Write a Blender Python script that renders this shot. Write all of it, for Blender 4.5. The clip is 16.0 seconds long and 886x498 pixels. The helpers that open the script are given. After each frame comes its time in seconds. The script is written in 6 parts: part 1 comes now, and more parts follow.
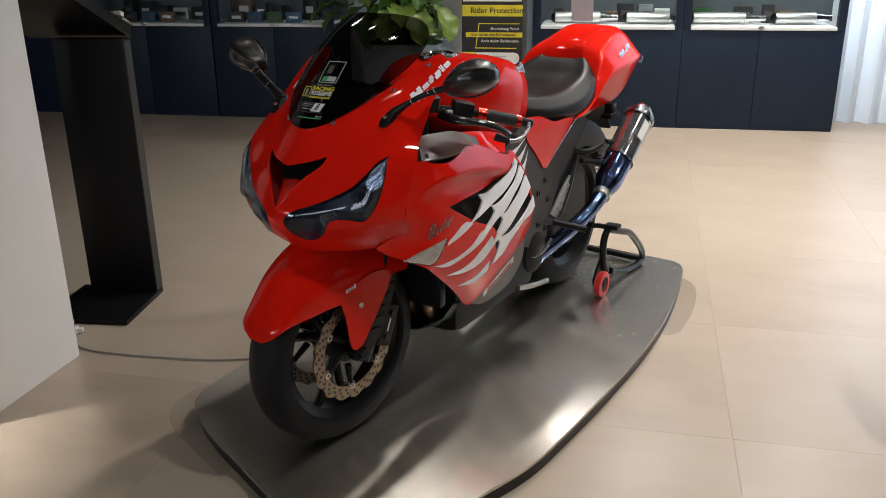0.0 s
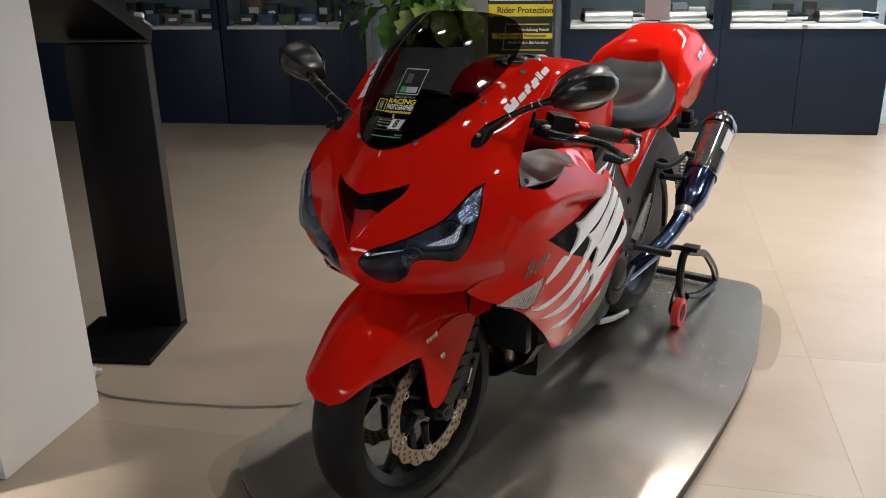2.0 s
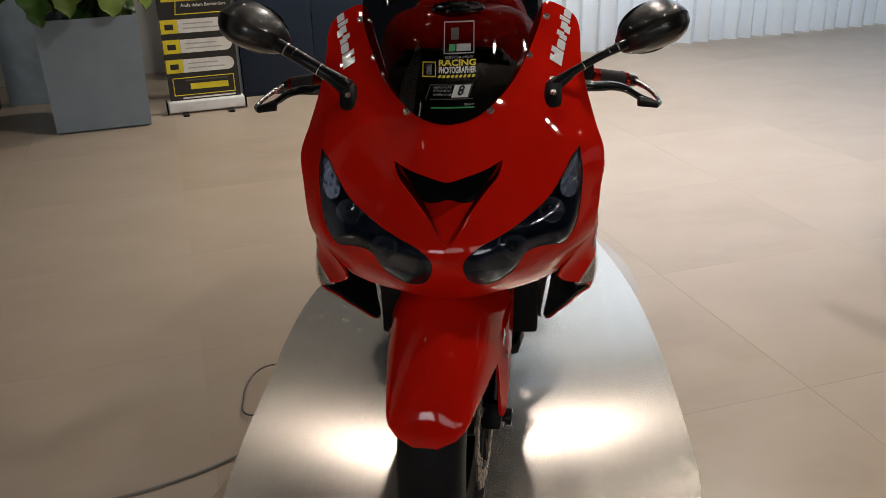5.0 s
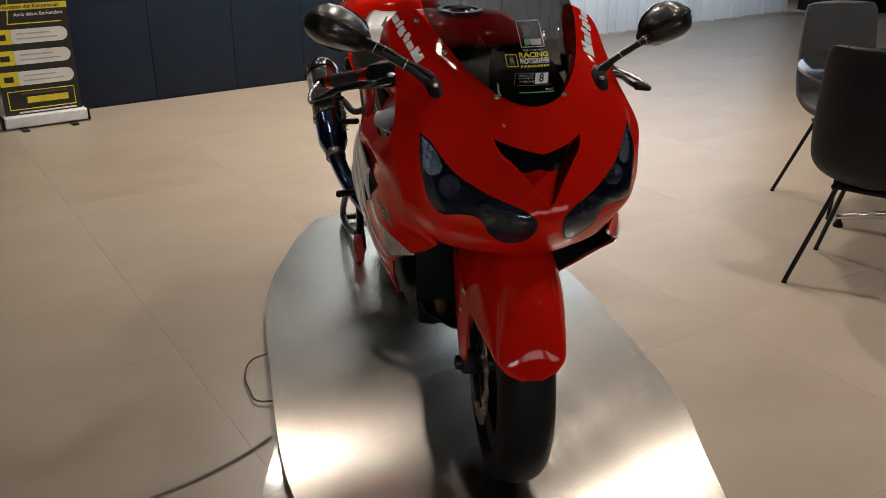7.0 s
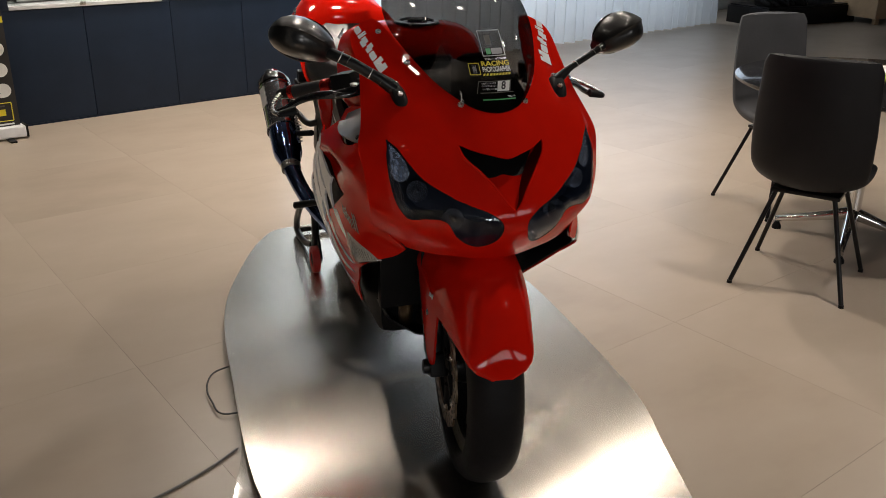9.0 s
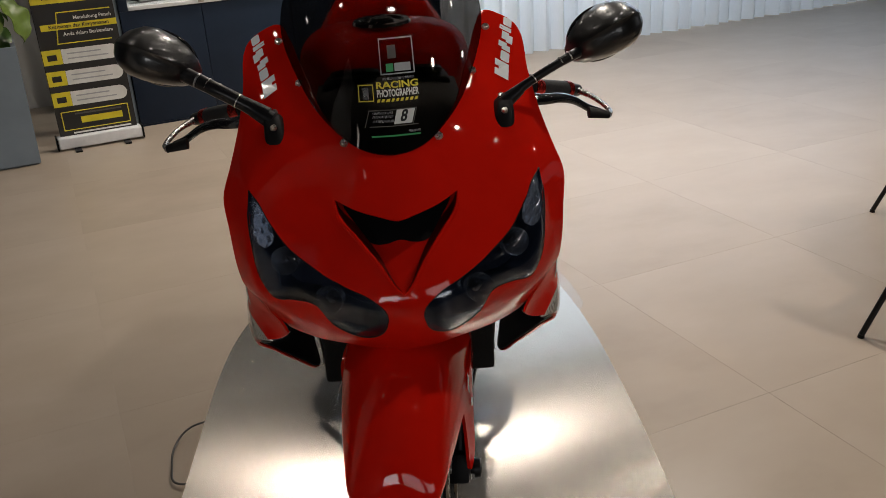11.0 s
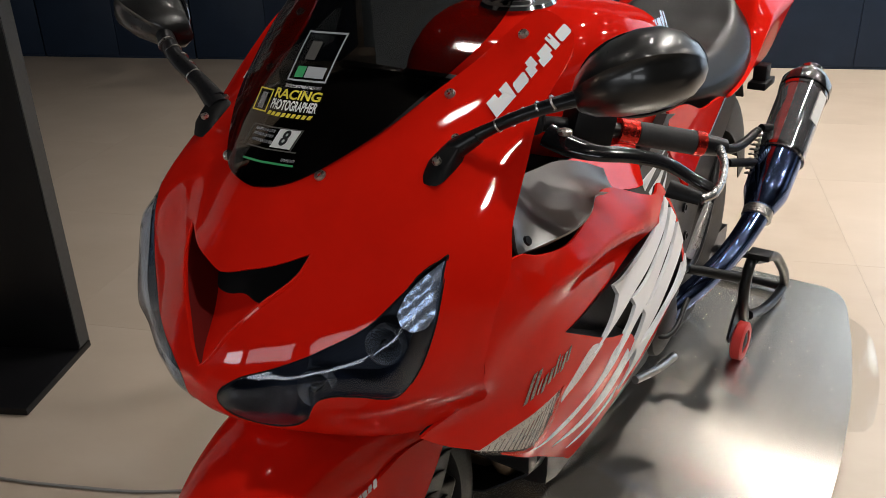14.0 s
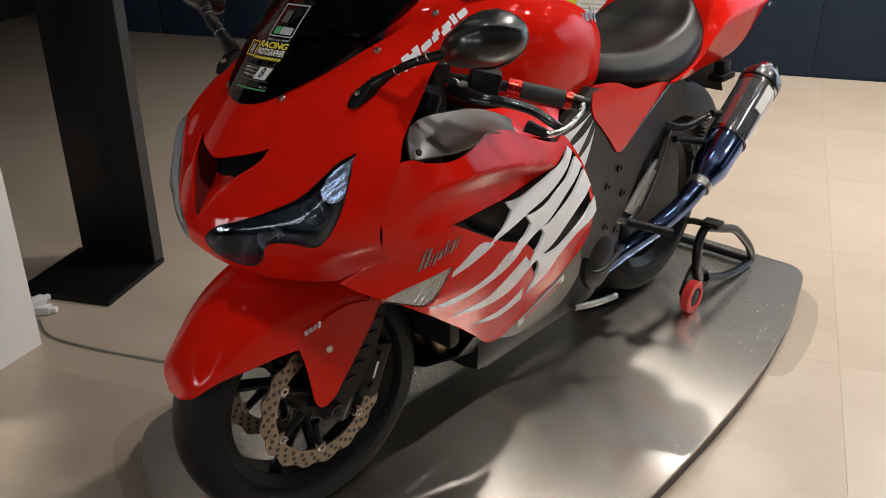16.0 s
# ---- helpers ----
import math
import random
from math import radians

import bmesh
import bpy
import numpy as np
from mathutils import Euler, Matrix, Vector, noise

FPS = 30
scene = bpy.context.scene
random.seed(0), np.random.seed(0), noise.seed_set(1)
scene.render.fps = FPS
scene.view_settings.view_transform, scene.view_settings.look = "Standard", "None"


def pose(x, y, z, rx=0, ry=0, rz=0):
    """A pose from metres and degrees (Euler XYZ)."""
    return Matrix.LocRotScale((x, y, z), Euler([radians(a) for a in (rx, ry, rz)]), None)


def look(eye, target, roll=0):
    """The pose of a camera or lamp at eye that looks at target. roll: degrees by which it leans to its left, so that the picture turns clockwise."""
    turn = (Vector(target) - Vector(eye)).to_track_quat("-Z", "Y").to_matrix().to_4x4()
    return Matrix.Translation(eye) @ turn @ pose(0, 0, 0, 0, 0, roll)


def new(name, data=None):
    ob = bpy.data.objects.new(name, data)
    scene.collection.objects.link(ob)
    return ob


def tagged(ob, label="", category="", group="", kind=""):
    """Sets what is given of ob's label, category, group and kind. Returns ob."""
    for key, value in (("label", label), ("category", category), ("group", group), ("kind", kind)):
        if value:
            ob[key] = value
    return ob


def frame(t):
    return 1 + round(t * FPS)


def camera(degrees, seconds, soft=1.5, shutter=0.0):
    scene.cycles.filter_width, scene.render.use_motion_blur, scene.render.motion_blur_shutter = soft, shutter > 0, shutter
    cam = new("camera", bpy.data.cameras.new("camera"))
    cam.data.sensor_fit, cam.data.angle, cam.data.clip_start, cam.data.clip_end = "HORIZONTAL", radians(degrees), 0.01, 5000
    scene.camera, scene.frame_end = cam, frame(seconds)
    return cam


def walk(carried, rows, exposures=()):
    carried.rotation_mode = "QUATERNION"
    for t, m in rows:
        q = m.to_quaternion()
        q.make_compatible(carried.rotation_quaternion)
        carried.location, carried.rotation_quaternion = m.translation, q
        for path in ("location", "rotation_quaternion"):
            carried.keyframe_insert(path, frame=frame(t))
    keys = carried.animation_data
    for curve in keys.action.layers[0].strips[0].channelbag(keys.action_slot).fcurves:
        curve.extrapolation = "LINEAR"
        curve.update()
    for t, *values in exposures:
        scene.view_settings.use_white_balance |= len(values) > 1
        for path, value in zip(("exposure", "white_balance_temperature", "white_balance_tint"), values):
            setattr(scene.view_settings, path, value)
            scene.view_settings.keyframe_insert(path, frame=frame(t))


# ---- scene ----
cam = camera(54.2, 16.0, soft=0.85)
PATH = [
    (0, (0.75, -2.222, 1.511), (0.411, -0.376, 0.821), -0.7),
    (0.5, (0.722, -2.19, 1.506), (0.375, -0.345, 0.817), -0.8),
    (1, (0.637, -2.134, 1.499), (0.297, -0.289, 0.808), -0.9),
    (1.5, (0.534, -2.064, 1.484), (0.201, -0.217, 0.794), -0.9),
    (2, (0.438, -1.884, 1.472), (0.114, -0.034, 0.785), -1.1),
    (2.5, (0.343, -1.723, 1.47), (0.047, 0.129, 0.775), -1.0),
    (3, (0.188, -1.57, 1.457), (0.057, 0.29, 0.735), -0.3),
    (3.5, (0.021, -1.448, 1.439), (0.111, 0.391, 0.657), 0.2),
    (4, (-0.111, -1.439, 1.413), (0.111, 0.378, 0.606), 1.5),
    (4.2, (-0.192, -1.477, 1.416), (0.089, 0.335, 0.618), 0.5),
    (6.3, (-1.063, -1.467, 1.459), (-0.035, 0.063, 0.684), -0.1),
    (6.5, (-1.133, -1.473, 1.466), (-0.087, 0.046, 0.692), -0.0),
    (7, (-1.25, -1.411, 1.455), (-0.166, 0.08, 0.681), 0.3),
    (7.5, (-1.378, -1.355, 1.452), (-0.245, 0.102, 0.681), 0.4),
    (8, (-1.45, -1.343, 1.445), (-0.27, 0.084, 0.689), 0.2),
    (8.5, (-1.43, -1.345, 1.442), (-0.226, 0.065, 0.692), 0.5),
    (9, (-1.326, -1.409, 1.451), (-0.126, 0.008, 0.707), 0.5),
    (9.2, (-1.268, -1.433, 1.452), (-0.069, -0.017, 0.705), 0.5),
    (11.3, (-0.418, -1.252, 1.407), (0.267, 0.462, 0.636), -4.2),
    (11.5, (-0.352, -1.244, 1.411), (0.272, 0.494, 0.642), -4.1),
    (12, (-0.232, -1.174, 1.419), (0.376, 0.546, 0.598), -2.7),
    (12.5, (-0.095, -1.032, 1.414), (0.312, 0.736, 0.574), 0.3),
    (13, (0.035, -0.959, 1.404), (0.289, 0.831, 0.549), -0.5),
    (13.5, (0.228, -0.95, 1.399), (0.133, 0.857, 0.548), -1.2),
    (14, (0.385, -0.971, 1.393), (0.038, 0.803, 0.538), -1.7),
    (14.5, (0.496, -1.104, 1.387), (0.085, 0.656, 0.531), -0.7),
    (15, (0.578, -1.255, 1.419), (0.114, 0.486, 0.552), 0.3),
    (15.5, (0.681, -1.326, 1.453), (0.171, 0.408, 0.598), 0.1),
    (16, (0.811, -1.404, 1.452), (0.241, 0.314, 0.601), -0.3),
]
walk(cam, [(t, look(eye, target, roll)) for t, eye, target, roll in PATH],
     [(0, 0.02, 6450, 10), (2.5, 0.0, 6500, 10), (3.5, -0.30, 6800, 12), (4.2, -0.43, 6850, 12), (6.3, -0.42, 7050, 13), (9.2, -0.28, 7000, 13), (11.3, -0.56, 6800, 12), (12.5, -0.56, 6650, 11), (13.3, -0.17, 6550, 10), (14.0, 0.12, 6500, 10), (16.0, 0.05, 6500, 10)])

# ---- world and light ----
world = bpy.data.worlds.new("world")
scene.world = world
world.use_nodes = True
world.node_tree.nodes["Background"].inputs["Color"].default_value = (0.75, 0.83, 1.0, 1)
world.node_tree.nodes["Background"].inputs["Strength"].default_value = 0.25


def area_lamp(name, eye, target, sx, sy, power, colour, shape="RECTANGLE"):
    data = bpy.data.lights.new(name, "AREA")
    data.shape, data.size, data.size_y, data.energy, data.color = shape, sx, sy, power, colour
    ob = new(name, data)
    ob.matrix_world = look(eye, target)
    return ob


DAY = (0.86, 0.93, 1.0)
WARM = (1.0, 0.945, 0.87)
CEIL = 3.3
for wx, watts in ((-4.3, 60), (-1.7, 21), (0.9, 21)):
    area_lamp("shopfront_daylight", (wx, -5.3, 1.8), (wx, 0.0, 1.6), 2.1, 0.65, watts, (0.92, 0.96, 1.0))
# weak added fill from the east; no window is known there
area_lamp("side_fill", (12.3, 1.0, 1.9), (0.0, 1.0, 0.6), 5.0, 2.0, 8, DAY)
area_lamp("curtain_daylight", (5.8, 5.85, 2.0), (5.8, 0.0, 1.9), 6.2, 2.2, 210, (0.8, 0.9, 1.0))
# the lamp at (-1.75, -0.45) is an added narrow fill to brighten the column
DOWNLIGHTS = [(1.3, 2.3), (2.9, 2.3), (0.2, 3.4), (1.25, 4.5), (2.5, 4.35), (-1.6, 3.0), (4.4, 0.2), (1.9, -0.6), (-0.6, 1.5), (-1.75, -0.45), (1.2, -2.6),
              (0.5, 0.4), (1.3, 0.9), (2.1, 1.3), (3.0, 1.0), (0.5, 2.5), (2.1, 3.2), (3.5, 3.3), (3.8, 2.0)]
POWER = [54, 46, 3, 34, 33, 1, 28, 25, 2, 16, 5, 1.5, 1.5, 2, 2, 1.5, 2, 2, 2]
for (lx, ly), lp in zip(DOWNLIGHTS, POWER):
    area_lamp("downlight", (lx, ly, CEIL - 0.012), (lx, ly, 0), 0.12, 0.12, lp, WARM, "DISK").data.spread = radians(38 if lx < -1.7 and ly < 0 else 135)


# ---- materials ----
def nodes_of(name):
    m = bpy.data.materials.new(name)
    m.use_nodes = True
    nt = m.node_tree
    return m, nt, nt.nodes["Principled BSDF"], nt.nodes["Material Output"]


def coords(nt, scale=(1, 1, 1), source="Object"):
    tc, mp = nt.nodes.new("ShaderNodeTexCoord"), nt.nodes.new("ShaderNodeMapping")
    nt.links.new(tc.outputs[source], mp.inputs["Vector"])
    mp.inputs["Scale"].default_value = scale
    return mp.outputs["Vector"]


def grain(nt, vec, scale, detail=4.0, rough=0.6):
    n = nt.nodes.new("ShaderNodeTexNoise")
    n.inputs["Scale"].default_value, n.inputs["Detail"].default_value, n.inputs["Roughness"].default_value = scale, detail, rough
    nt.links.new(vec, n.inputs["Vector"])
    return n.outputs["Fac"]


def ramp(nt, fac, stops):
    r = nt.nodes.new("ShaderNodeValToRGB")
    while len(r.color_ramp.elements) < len(stops):
        r.color_ramp.elements.new(0.5)
    for e, (p, c) in zip(r.color_ramp.elements, stops):
        e.position, e.color = p, (*c, 1) if len(c) == 3 else c
    nt.links.new(fac, r.inputs["Fac"])
    return r.outputs["Color"]


def spread(nt, fac, low, high):
    r = nt.nodes.new("ShaderNodeMapRange")
    r.inputs["From Min"].default_value, r.inputs["From Max"].default_value = 0.3, 0.7
    r.inputs["To Min"].default_value, r.inputs["To Max"].default_value = low, high
    nt.links.new(fac, r.inputs["Value"])
    return r.outputs["Result"]


def bump(nt, bsdf, fac, strength, distance=0.001):
    b = nt.nodes.new("ShaderNodeBump")
    b.inputs["Strength"].default_value, b.inputs["Distance"].default_value = strength, distance
    nt.links.new(fac, b.inputs["Height"])
    nt.links.new(b.outputs["Normal"], bsdf.inputs["Normal"])


def tone(c, k):
    return tuple(min(1, v * k) for v in c)


def surface(name, colour, rough=0.5, metal=0.0, vary=0.12, scale=9.0, fine=140.0, relief=0.1, coat=0.0, wear=0.08, spec=0.5):
    """A plain surface with colour variation at a large scale and roughness and relief at a fine one."""
    m, nt, p, _ = nodes_of(name)
    v = coords(nt)
    big, small = grain(nt, v, scale), grain(nt, v, fine, 3)
    nt.links.new(ramp(nt, big, [(0.3, tone(colour, 1 - vary)), (0.7, tone(colour, 1 + vary))]), p.inputs["Base Color"])
    nt.links.new(spread(nt, small, max(0.02, rough - wear), min(1, rough + wear)), p.inputs["Roughness"])
    p.inputs["Metallic"].default_value, p.inputs["Coat Weight"].default_value = metal, coat
    p.inputs["Coat Roughness"].default_value, p.inputs["Specular IOR Level"].default_value = 0.03, spec
    if relief:
        bump(nt, p, small, relief)
    return m


def clear(name, tint, gloss_rough=0.02, ior=1.45):
    """A thin clear or smoked sheet."""
    m, nt, p, out = nodes_of(name)
    nt.nodes.remove(p)
    tr, gl, fr, mix, sharp = (nt.nodes.new(k) for k in ("ShaderNodeBsdfTransparent", "ShaderNodeBsdfGlossy", "ShaderNodeLayerWeight", "ShaderNodeMixShader", "ShaderNodeMath"))
    tr.inputs["Color"].default_value, gl.inputs["Roughness"].default_value, fr.inputs["Blend"].default_value = (*tint, 1), gloss_rough, 0.5
    power = nt.nodes.new("ShaderNodeMath")
    power.operation, power.inputs[1].default_value = "POWER", 5.0
    sharp.operation, sharp.inputs[1].default_value, sharp.inputs[2].default_value = "MULTIPLY_ADD", 0.85, ((ior - 1) / (ior + 1)) ** 2
    nt.links.new(fr.outputs["Facing"], power.inputs[0])
    nt.links.new(power.outputs["Value"], sharp.inputs[0])
    v = coords(nt)
    nt.links.new(spread(nt, grain(nt, v, 30), gloss_rough * 0.7, gloss_rough * 1.6), gl.inputs["Roughness"])
    nt.links.new(sharp.outputs["Value"], mix.inputs["Fac"])
    nt.links.new(tr.outputs["BSDF"], mix.inputs[1])
    nt.links.new(gl.outputs["BSDF"], mix.inputs[2])
    nt.links.new(mix.outputs["Shader"], out.inputs["Surface"])
    return m


def glow(name, colour, strength):
    m, nt, p, _ = nodes_of(name)
    p.inputs["Base Color"].default_value = (*colour, 1)
    p.inputs["Emission Color"].default_value, p.inputs["Emission Strength"].default_value = (*colour, 1), strength
    return m


RED = surface("red_paint", (0.60, 0.010, 0.004), 0.5, 0.0, 0.05, 14, 900, 0.0, coat=0.5, wear=0.05, spec=0.0)
# the body red darkened, so the scoop wall carries its shade in the colour
SCOOP_SHADE_RED = surface("shaded_scoop_red", (0.13, 0.005, 0.004), 0.5, 0, 0.1, 14, 500, 0.03, spec=0.1)
RED_SATIN = surface("red_inner_paint", (0.40, 0.012, 0.01), 0.42, 0.0, 0.06, 14, 500, 0.03, coat=0.4)
RED_ALLOY = surface("red_anodised", (0.55, 0.03, 0.02), 0.24, 0.9, 0.05, 9, 140, 0.0)
WHITE_DECAL = surface("white_decal", (0.80, 0.81, 0.83), 0.4, 0, 0.02, 30, 300, 0.0, coat=0.3)
RIM_BLACK = surface("rim_black_paint", (0.006, 0.006, 0.0065), 0.32, 0, 0.2, 15, 300, 0.02, spec=0.22)
DARK_LOGO = surface("dark_silver_logo", (0.24, 0.22, 0.21), 0.24, 0.8, 0.15, 60)
PALE_DECAL = surface("pale_grey_decal", (0.66, 0.64, 0.65), 0.3, 0, 0.06, 30, 300, 0.02, coat=0.5)
SILVER_DECAL = surface("silver_decal", (0.42, 0.42, 0.44), 0.25, 0.8, 0.15, 60)
YELLOW_DECAL = surface("yellow_decal", (0.75, 0.62, 0.06), 0.4)
GREEN_DECAL = surface("green_decal", (0.05, 0.35, 0.13), 0.4)
BLACK_DECAL = surface("black_decal", (0.012, 0.012, 0.014), 0.35)
BLACK = surface("black_plastic", (0.006, 0.006, 0.0065), 0.46, 0, 0.2, 20, 420, 0.04, spec=0.16)
SATIN_BLACK = surface("satin_black_metal", (0.006, 0.006, 0.007), 0.3, 0.0, 0.1, 15, 300, 0.0, spec=0.26, wear=0.03)
FRAME_BLACK = surface("satin_black_frame_paint", (0.016, 0.014, 0.013), 0.42, 0.0, 0.12, 12, 300, 0.0, spec=0.25, wear=0.03)
GLOSS_BLACK = surface("gloss_black", (0.008, 0.008, 0.009), 0.16, 0, 0.2, 15, 500, 0.01, coat=0.6)
MIRROR_BLACK = surface("mirror_shell_black", (0.008, 0.008, 0.008), 0.3, 0, 0.15, 15, 500, 0.0, coat=0.3, wear=0.03, spec=0.4)
DARK_STEEL = surface("dark_steel", (0.36, 0.35, 0.34), 0.24, 0.9, 0.08, 9, 140, 0.0)
RUBBER = surface("tyre_rubber", (0.007, 0.007, 0.008), 0.58, 0, 0.25, 16, 260, 0.12, spec=0.18)
GRIP = surface("grip_rubber", (0.015, 0.015, 0.016), 0.7, 0, 0.2, 20, 600, 0.4)
LEATHER = surface("seat_vinyl", (0.008, 0.0075, 0.007), 0.34, 0, 0.15, 10, 520, 0.12, wear=0.08, spec=0.25)
STICKER_GREY = surface("sticker_grey_print", (0.40, 0.41, 0.43), 0.5)
LAMP_BOWL = surface("dim_reflector", (0.58, 0.60, 0.64), 0.2, 0.9, 0.1, 30, 300, 0.02, wear=0.06)
GREY_PLASTIC = surface("grey_plastic", (0.085, 0.08, 0.075), 0.5, 0, 0.08, 14, 700, 0.25)
BELLY = surface("warm_grey_paint", (0.060, 0.042, 0.028), 0.42, 0.2, 0.1, 10, 500, 0.04)
CHROME = surface("chrome", (0.75, 0.75, 0.76), 0.09, 1.0, 0.04, 20, 300, 0.01, wear=0.05)
STEEL = surface("bare_steel", (0.5, 0.48, 0.45), 0.3, 1.0, 0.12, 30, 300, 0.05)
ALLOY = surface("cast_alloy", (0.36, 0.35, 0.34), 0.4, 0.9, 0.12, 25, 300, 0.1)
DISC_STEEL = surface("brake_disc_steel", (0.25, 0.19, 0.14), 0.40, 0.9, 0.14, 60, 300, 0.06)
HEADER = surface("heat_browned_steel", (0.14, 0.095, 0.06), 0.35, 0.9, 0.2, 18, 300, 0.05)
BLUED = surface("heat_blued_steel", (0.16, 0.23, 0.44), 0.13, 1.0, 0.5, 12, 300, 0.01, wear=0.05)
CARBON = surface("black_muffler_sleeve", (0.42, 0.42, 0.44), 0.09, 0.9, 0.2, 30, 400, 0.02, coat=0.6, wear=0.05)
WHEEL_RED = surface("red_polyurethane", (0.5, 0.03, 0.025), 0.45, 0, 0.1)
SMOKE = clear("smoked_screen", (0.36, 0.345, 0.33))
LENS = clear("headlight_lens", (0.82, 0.87, 0.95), 0.045, 1.5)
CLEAR = clear("clear_plastic", (0.95, 0.955, 0.955), 0.06, 1.5)
GLASS = clear("cabinet_glass", (0.92, 0.95, 0.95), 0.01, 1.35)
NAVY = surface("navy_laminate", (0.012, 0.022, 0.042), 0.45, 0, 0.12, 4, 300, 0.03, spec=0.22)
WHITE_PAINT = surface("white_wall_paint", (0.84, 0.835, 0.81), 0.7, 0, 0.03, 2.0, 220, 0.12)
CEILING_PAINT = surface("grey_ceiling_paint", (0.022, 0.022, 0.024), 0.85, 0, 0.05, 2.0, 160, 0.1)
WHITE_TRIM = surface("white_trim", (0.72, 0.73, 0.75), 0.4)
BLACK_PANEL = surface("black_kiosk_laminate", (0.006, 0.006, 0.007), 0.34, 0, 0.15, 3, 300, 0.01, spec=0.2)
PLANTER = surface("blue_grey_planter", (0.20, 0.25, 0.30), 0.55, 0, 0.08, 5, 200, 0.06)
CHAIR_DARK = surface("dark_upholstery", (0.010, 0.010, 0.012), 0.55, 0, 0.15, 8, 420, 0.3, spec=0.25)
CHAIR_GREY = surface("grey_upholstery", (0.055, 0.058, 0.066), 0.7, 0, 0.1, 8, 420, 0.5)
CABLE = surface("grey_cable", (0.2, 0.19, 0.18), 0.55)
DARK_CABLE = surface("dark_cable", (0.05, 0.048, 0.045), 0.5)
CARD = surface("grey_card", (0.72, 0.70, 0.72), 0.6)
WOOD = surface("light_wood_box", (0.36, 0.25, 0.15), 0.55, 0, 0.15, 6)
LEAF = surface("leaf_green", (0.055, 0.13, 0.022), 0.4, 0, 0.35, 7, 90, 0.15)
LEAF_PALE = surface("leaf_yellow_green", (0.11, 0.17, 0.03), 0.42, 0, 0.35, 7, 90, 0.15)
SOIL = surface("soil", (0.04, 0.03, 0.02), 0.9)
YELLOW = surface("yellow_print", (0.72, 0.60, 0.03), 0.5)
BANNER_BLACK = surface("banner_black_print", (0.018, 0.018, 0.018), 0.45)
BANNER_WHITE = surface("banner_white_print", (0.72, 0.72, 0.70), 0.5)
GREEN_BOARD = surface("green_print", (0.02, 0.13, 0.045), 0.45)
BLUE_BOARD = surface("pale_blue_print", (0.30, 0.52, 0.74), 0.45)
LAMP_FACE = glow("downlight_diffuser", (1.0, 0.95, 0.88), 6.0)


def brushed_steel():
    m, nt, p, out = nodes_of("brushed_stainless_steel")
    streak = grain(nt, coords(nt, (26, 0.9, 0.9)), 1.0, 2, 0.5)
    smear = grain(nt, coords(nt, (2.5, 1.2, 1)), 1.6, 3, 0.5)
    nt.links.new(ramp(nt, streak, [(0.3, (0.58, 0.535, 0.475)), (0.7, (0.63, 0.585, 0.525))]), p.inputs["Base Color"])
    nt.links.new(spread(nt, smear, 0.215, 0.25), p.inputs["Roughness"])
    p.inputs["Metallic"].default_value = 1.0
    p.inputs["Anisotropic"].default_value = 0.93
    tg = nt.nodes.new("ShaderNodeVectorTransform")
    tg.vector_type, tg.convert_from, tg.convert_to = "VECTOR", "OBJECT", "WORLD"
    tg.inputs["Vector"].default_value = (1, 0, 0)
    nt.links.new(tg.outputs["Vector"], p.inputs["Tangent"])
    soft, mix = nt.nodes.new("ShaderNodeBsdfGlossy"), nt.nodes.new("ShaderNodeMixShader")
    soft.inputs["Color"].default_value, soft.inputs["Roughness"].default_value, mix.inputs["Fac"].default_value = (0.62, 0.57, 0.50, 1), 0.45, 0.12
    nt.links.new(p.outputs["BSDF"], mix.inputs[1])
    nt.links.new(soft.outputs["BSDF"], mix.inputs[2])
    nt.links.new(mix.outputs["Shader"], out.inputs["Surface"])
    return m


def tile_stone():
    m, nt, p, _ = nodes_of("beige_porcelain_tile")
    v = coords(nt, (1, 1, 1))
    long = grain(nt, coords(nt, (1.0, 1.8, 1)), 1.8, 5, 0.55)
    info = nt.nodes.new("ShaderNodeObjectInfo")
    add = nt.nodes.new("ShaderNodeMath")
    add.operation = "MULTIPLY_ADD"
    add.inputs[1].default_value = 0.26
    nt.links.new(info.outputs["Random"], add.inputs[0])
    nt.links.new(long, add.inputs[2])
    nt.links.new(ramp(nt, add.outputs["Value"], [(0.30, (0.325, 0.26, 0.20)), (0.55, (0.38, 0.312, 0.247)), (0.72, (0.40, 0.332, 0.266)), (0.95, (0.435, 0.368, 0.302))]), p.inputs["Base Color"])
    nt.links.new(spread(nt, grain(nt, v, 5, 5), 0.285, 0.33), p.inputs["Roughness"])
    bump(nt, p, grain(nt, v, 60, 4), 0.03)
    return m


def fabric_curtain():
    m, nt, p, out = nodes_of("sheer_white_curtain")
    nt.nodes.remove(p)
    df, tl, mix = nt.nodes.new("ShaderNodeBsdfDiffuse"), nt.nodes.new("ShaderNodeBsdfTranslucent"), nt.nodes.new("ShaderNodeMixShader")
    weave = grain(nt, coords(nt, (60, 60, 4)), 6.0, 3)
    nt.links.new(ramp(nt, weave, [(0.3, (0.74, 0.78, 0.82)), (0.7, (0.84, 0.87, 0.90))]), df.inputs["Color"])
    tl.inputs["Color"].default_value = (0.78, 0.86, 0.95, 1)
    mix.inputs["Fac"].default_value = 0.5
    nt.links.new(df.outputs["BSDF"], mix.inputs[1])
    nt.links.new(tl.outputs["BSDF"], mix.inputs[2])
    nt.links.new(mix.outputs["Shader"], out.inputs["Surface"])
    return m


BRUSHED, TILE, CURTAIN = brushed_steel(), tile_stone(), fabric_curtain()


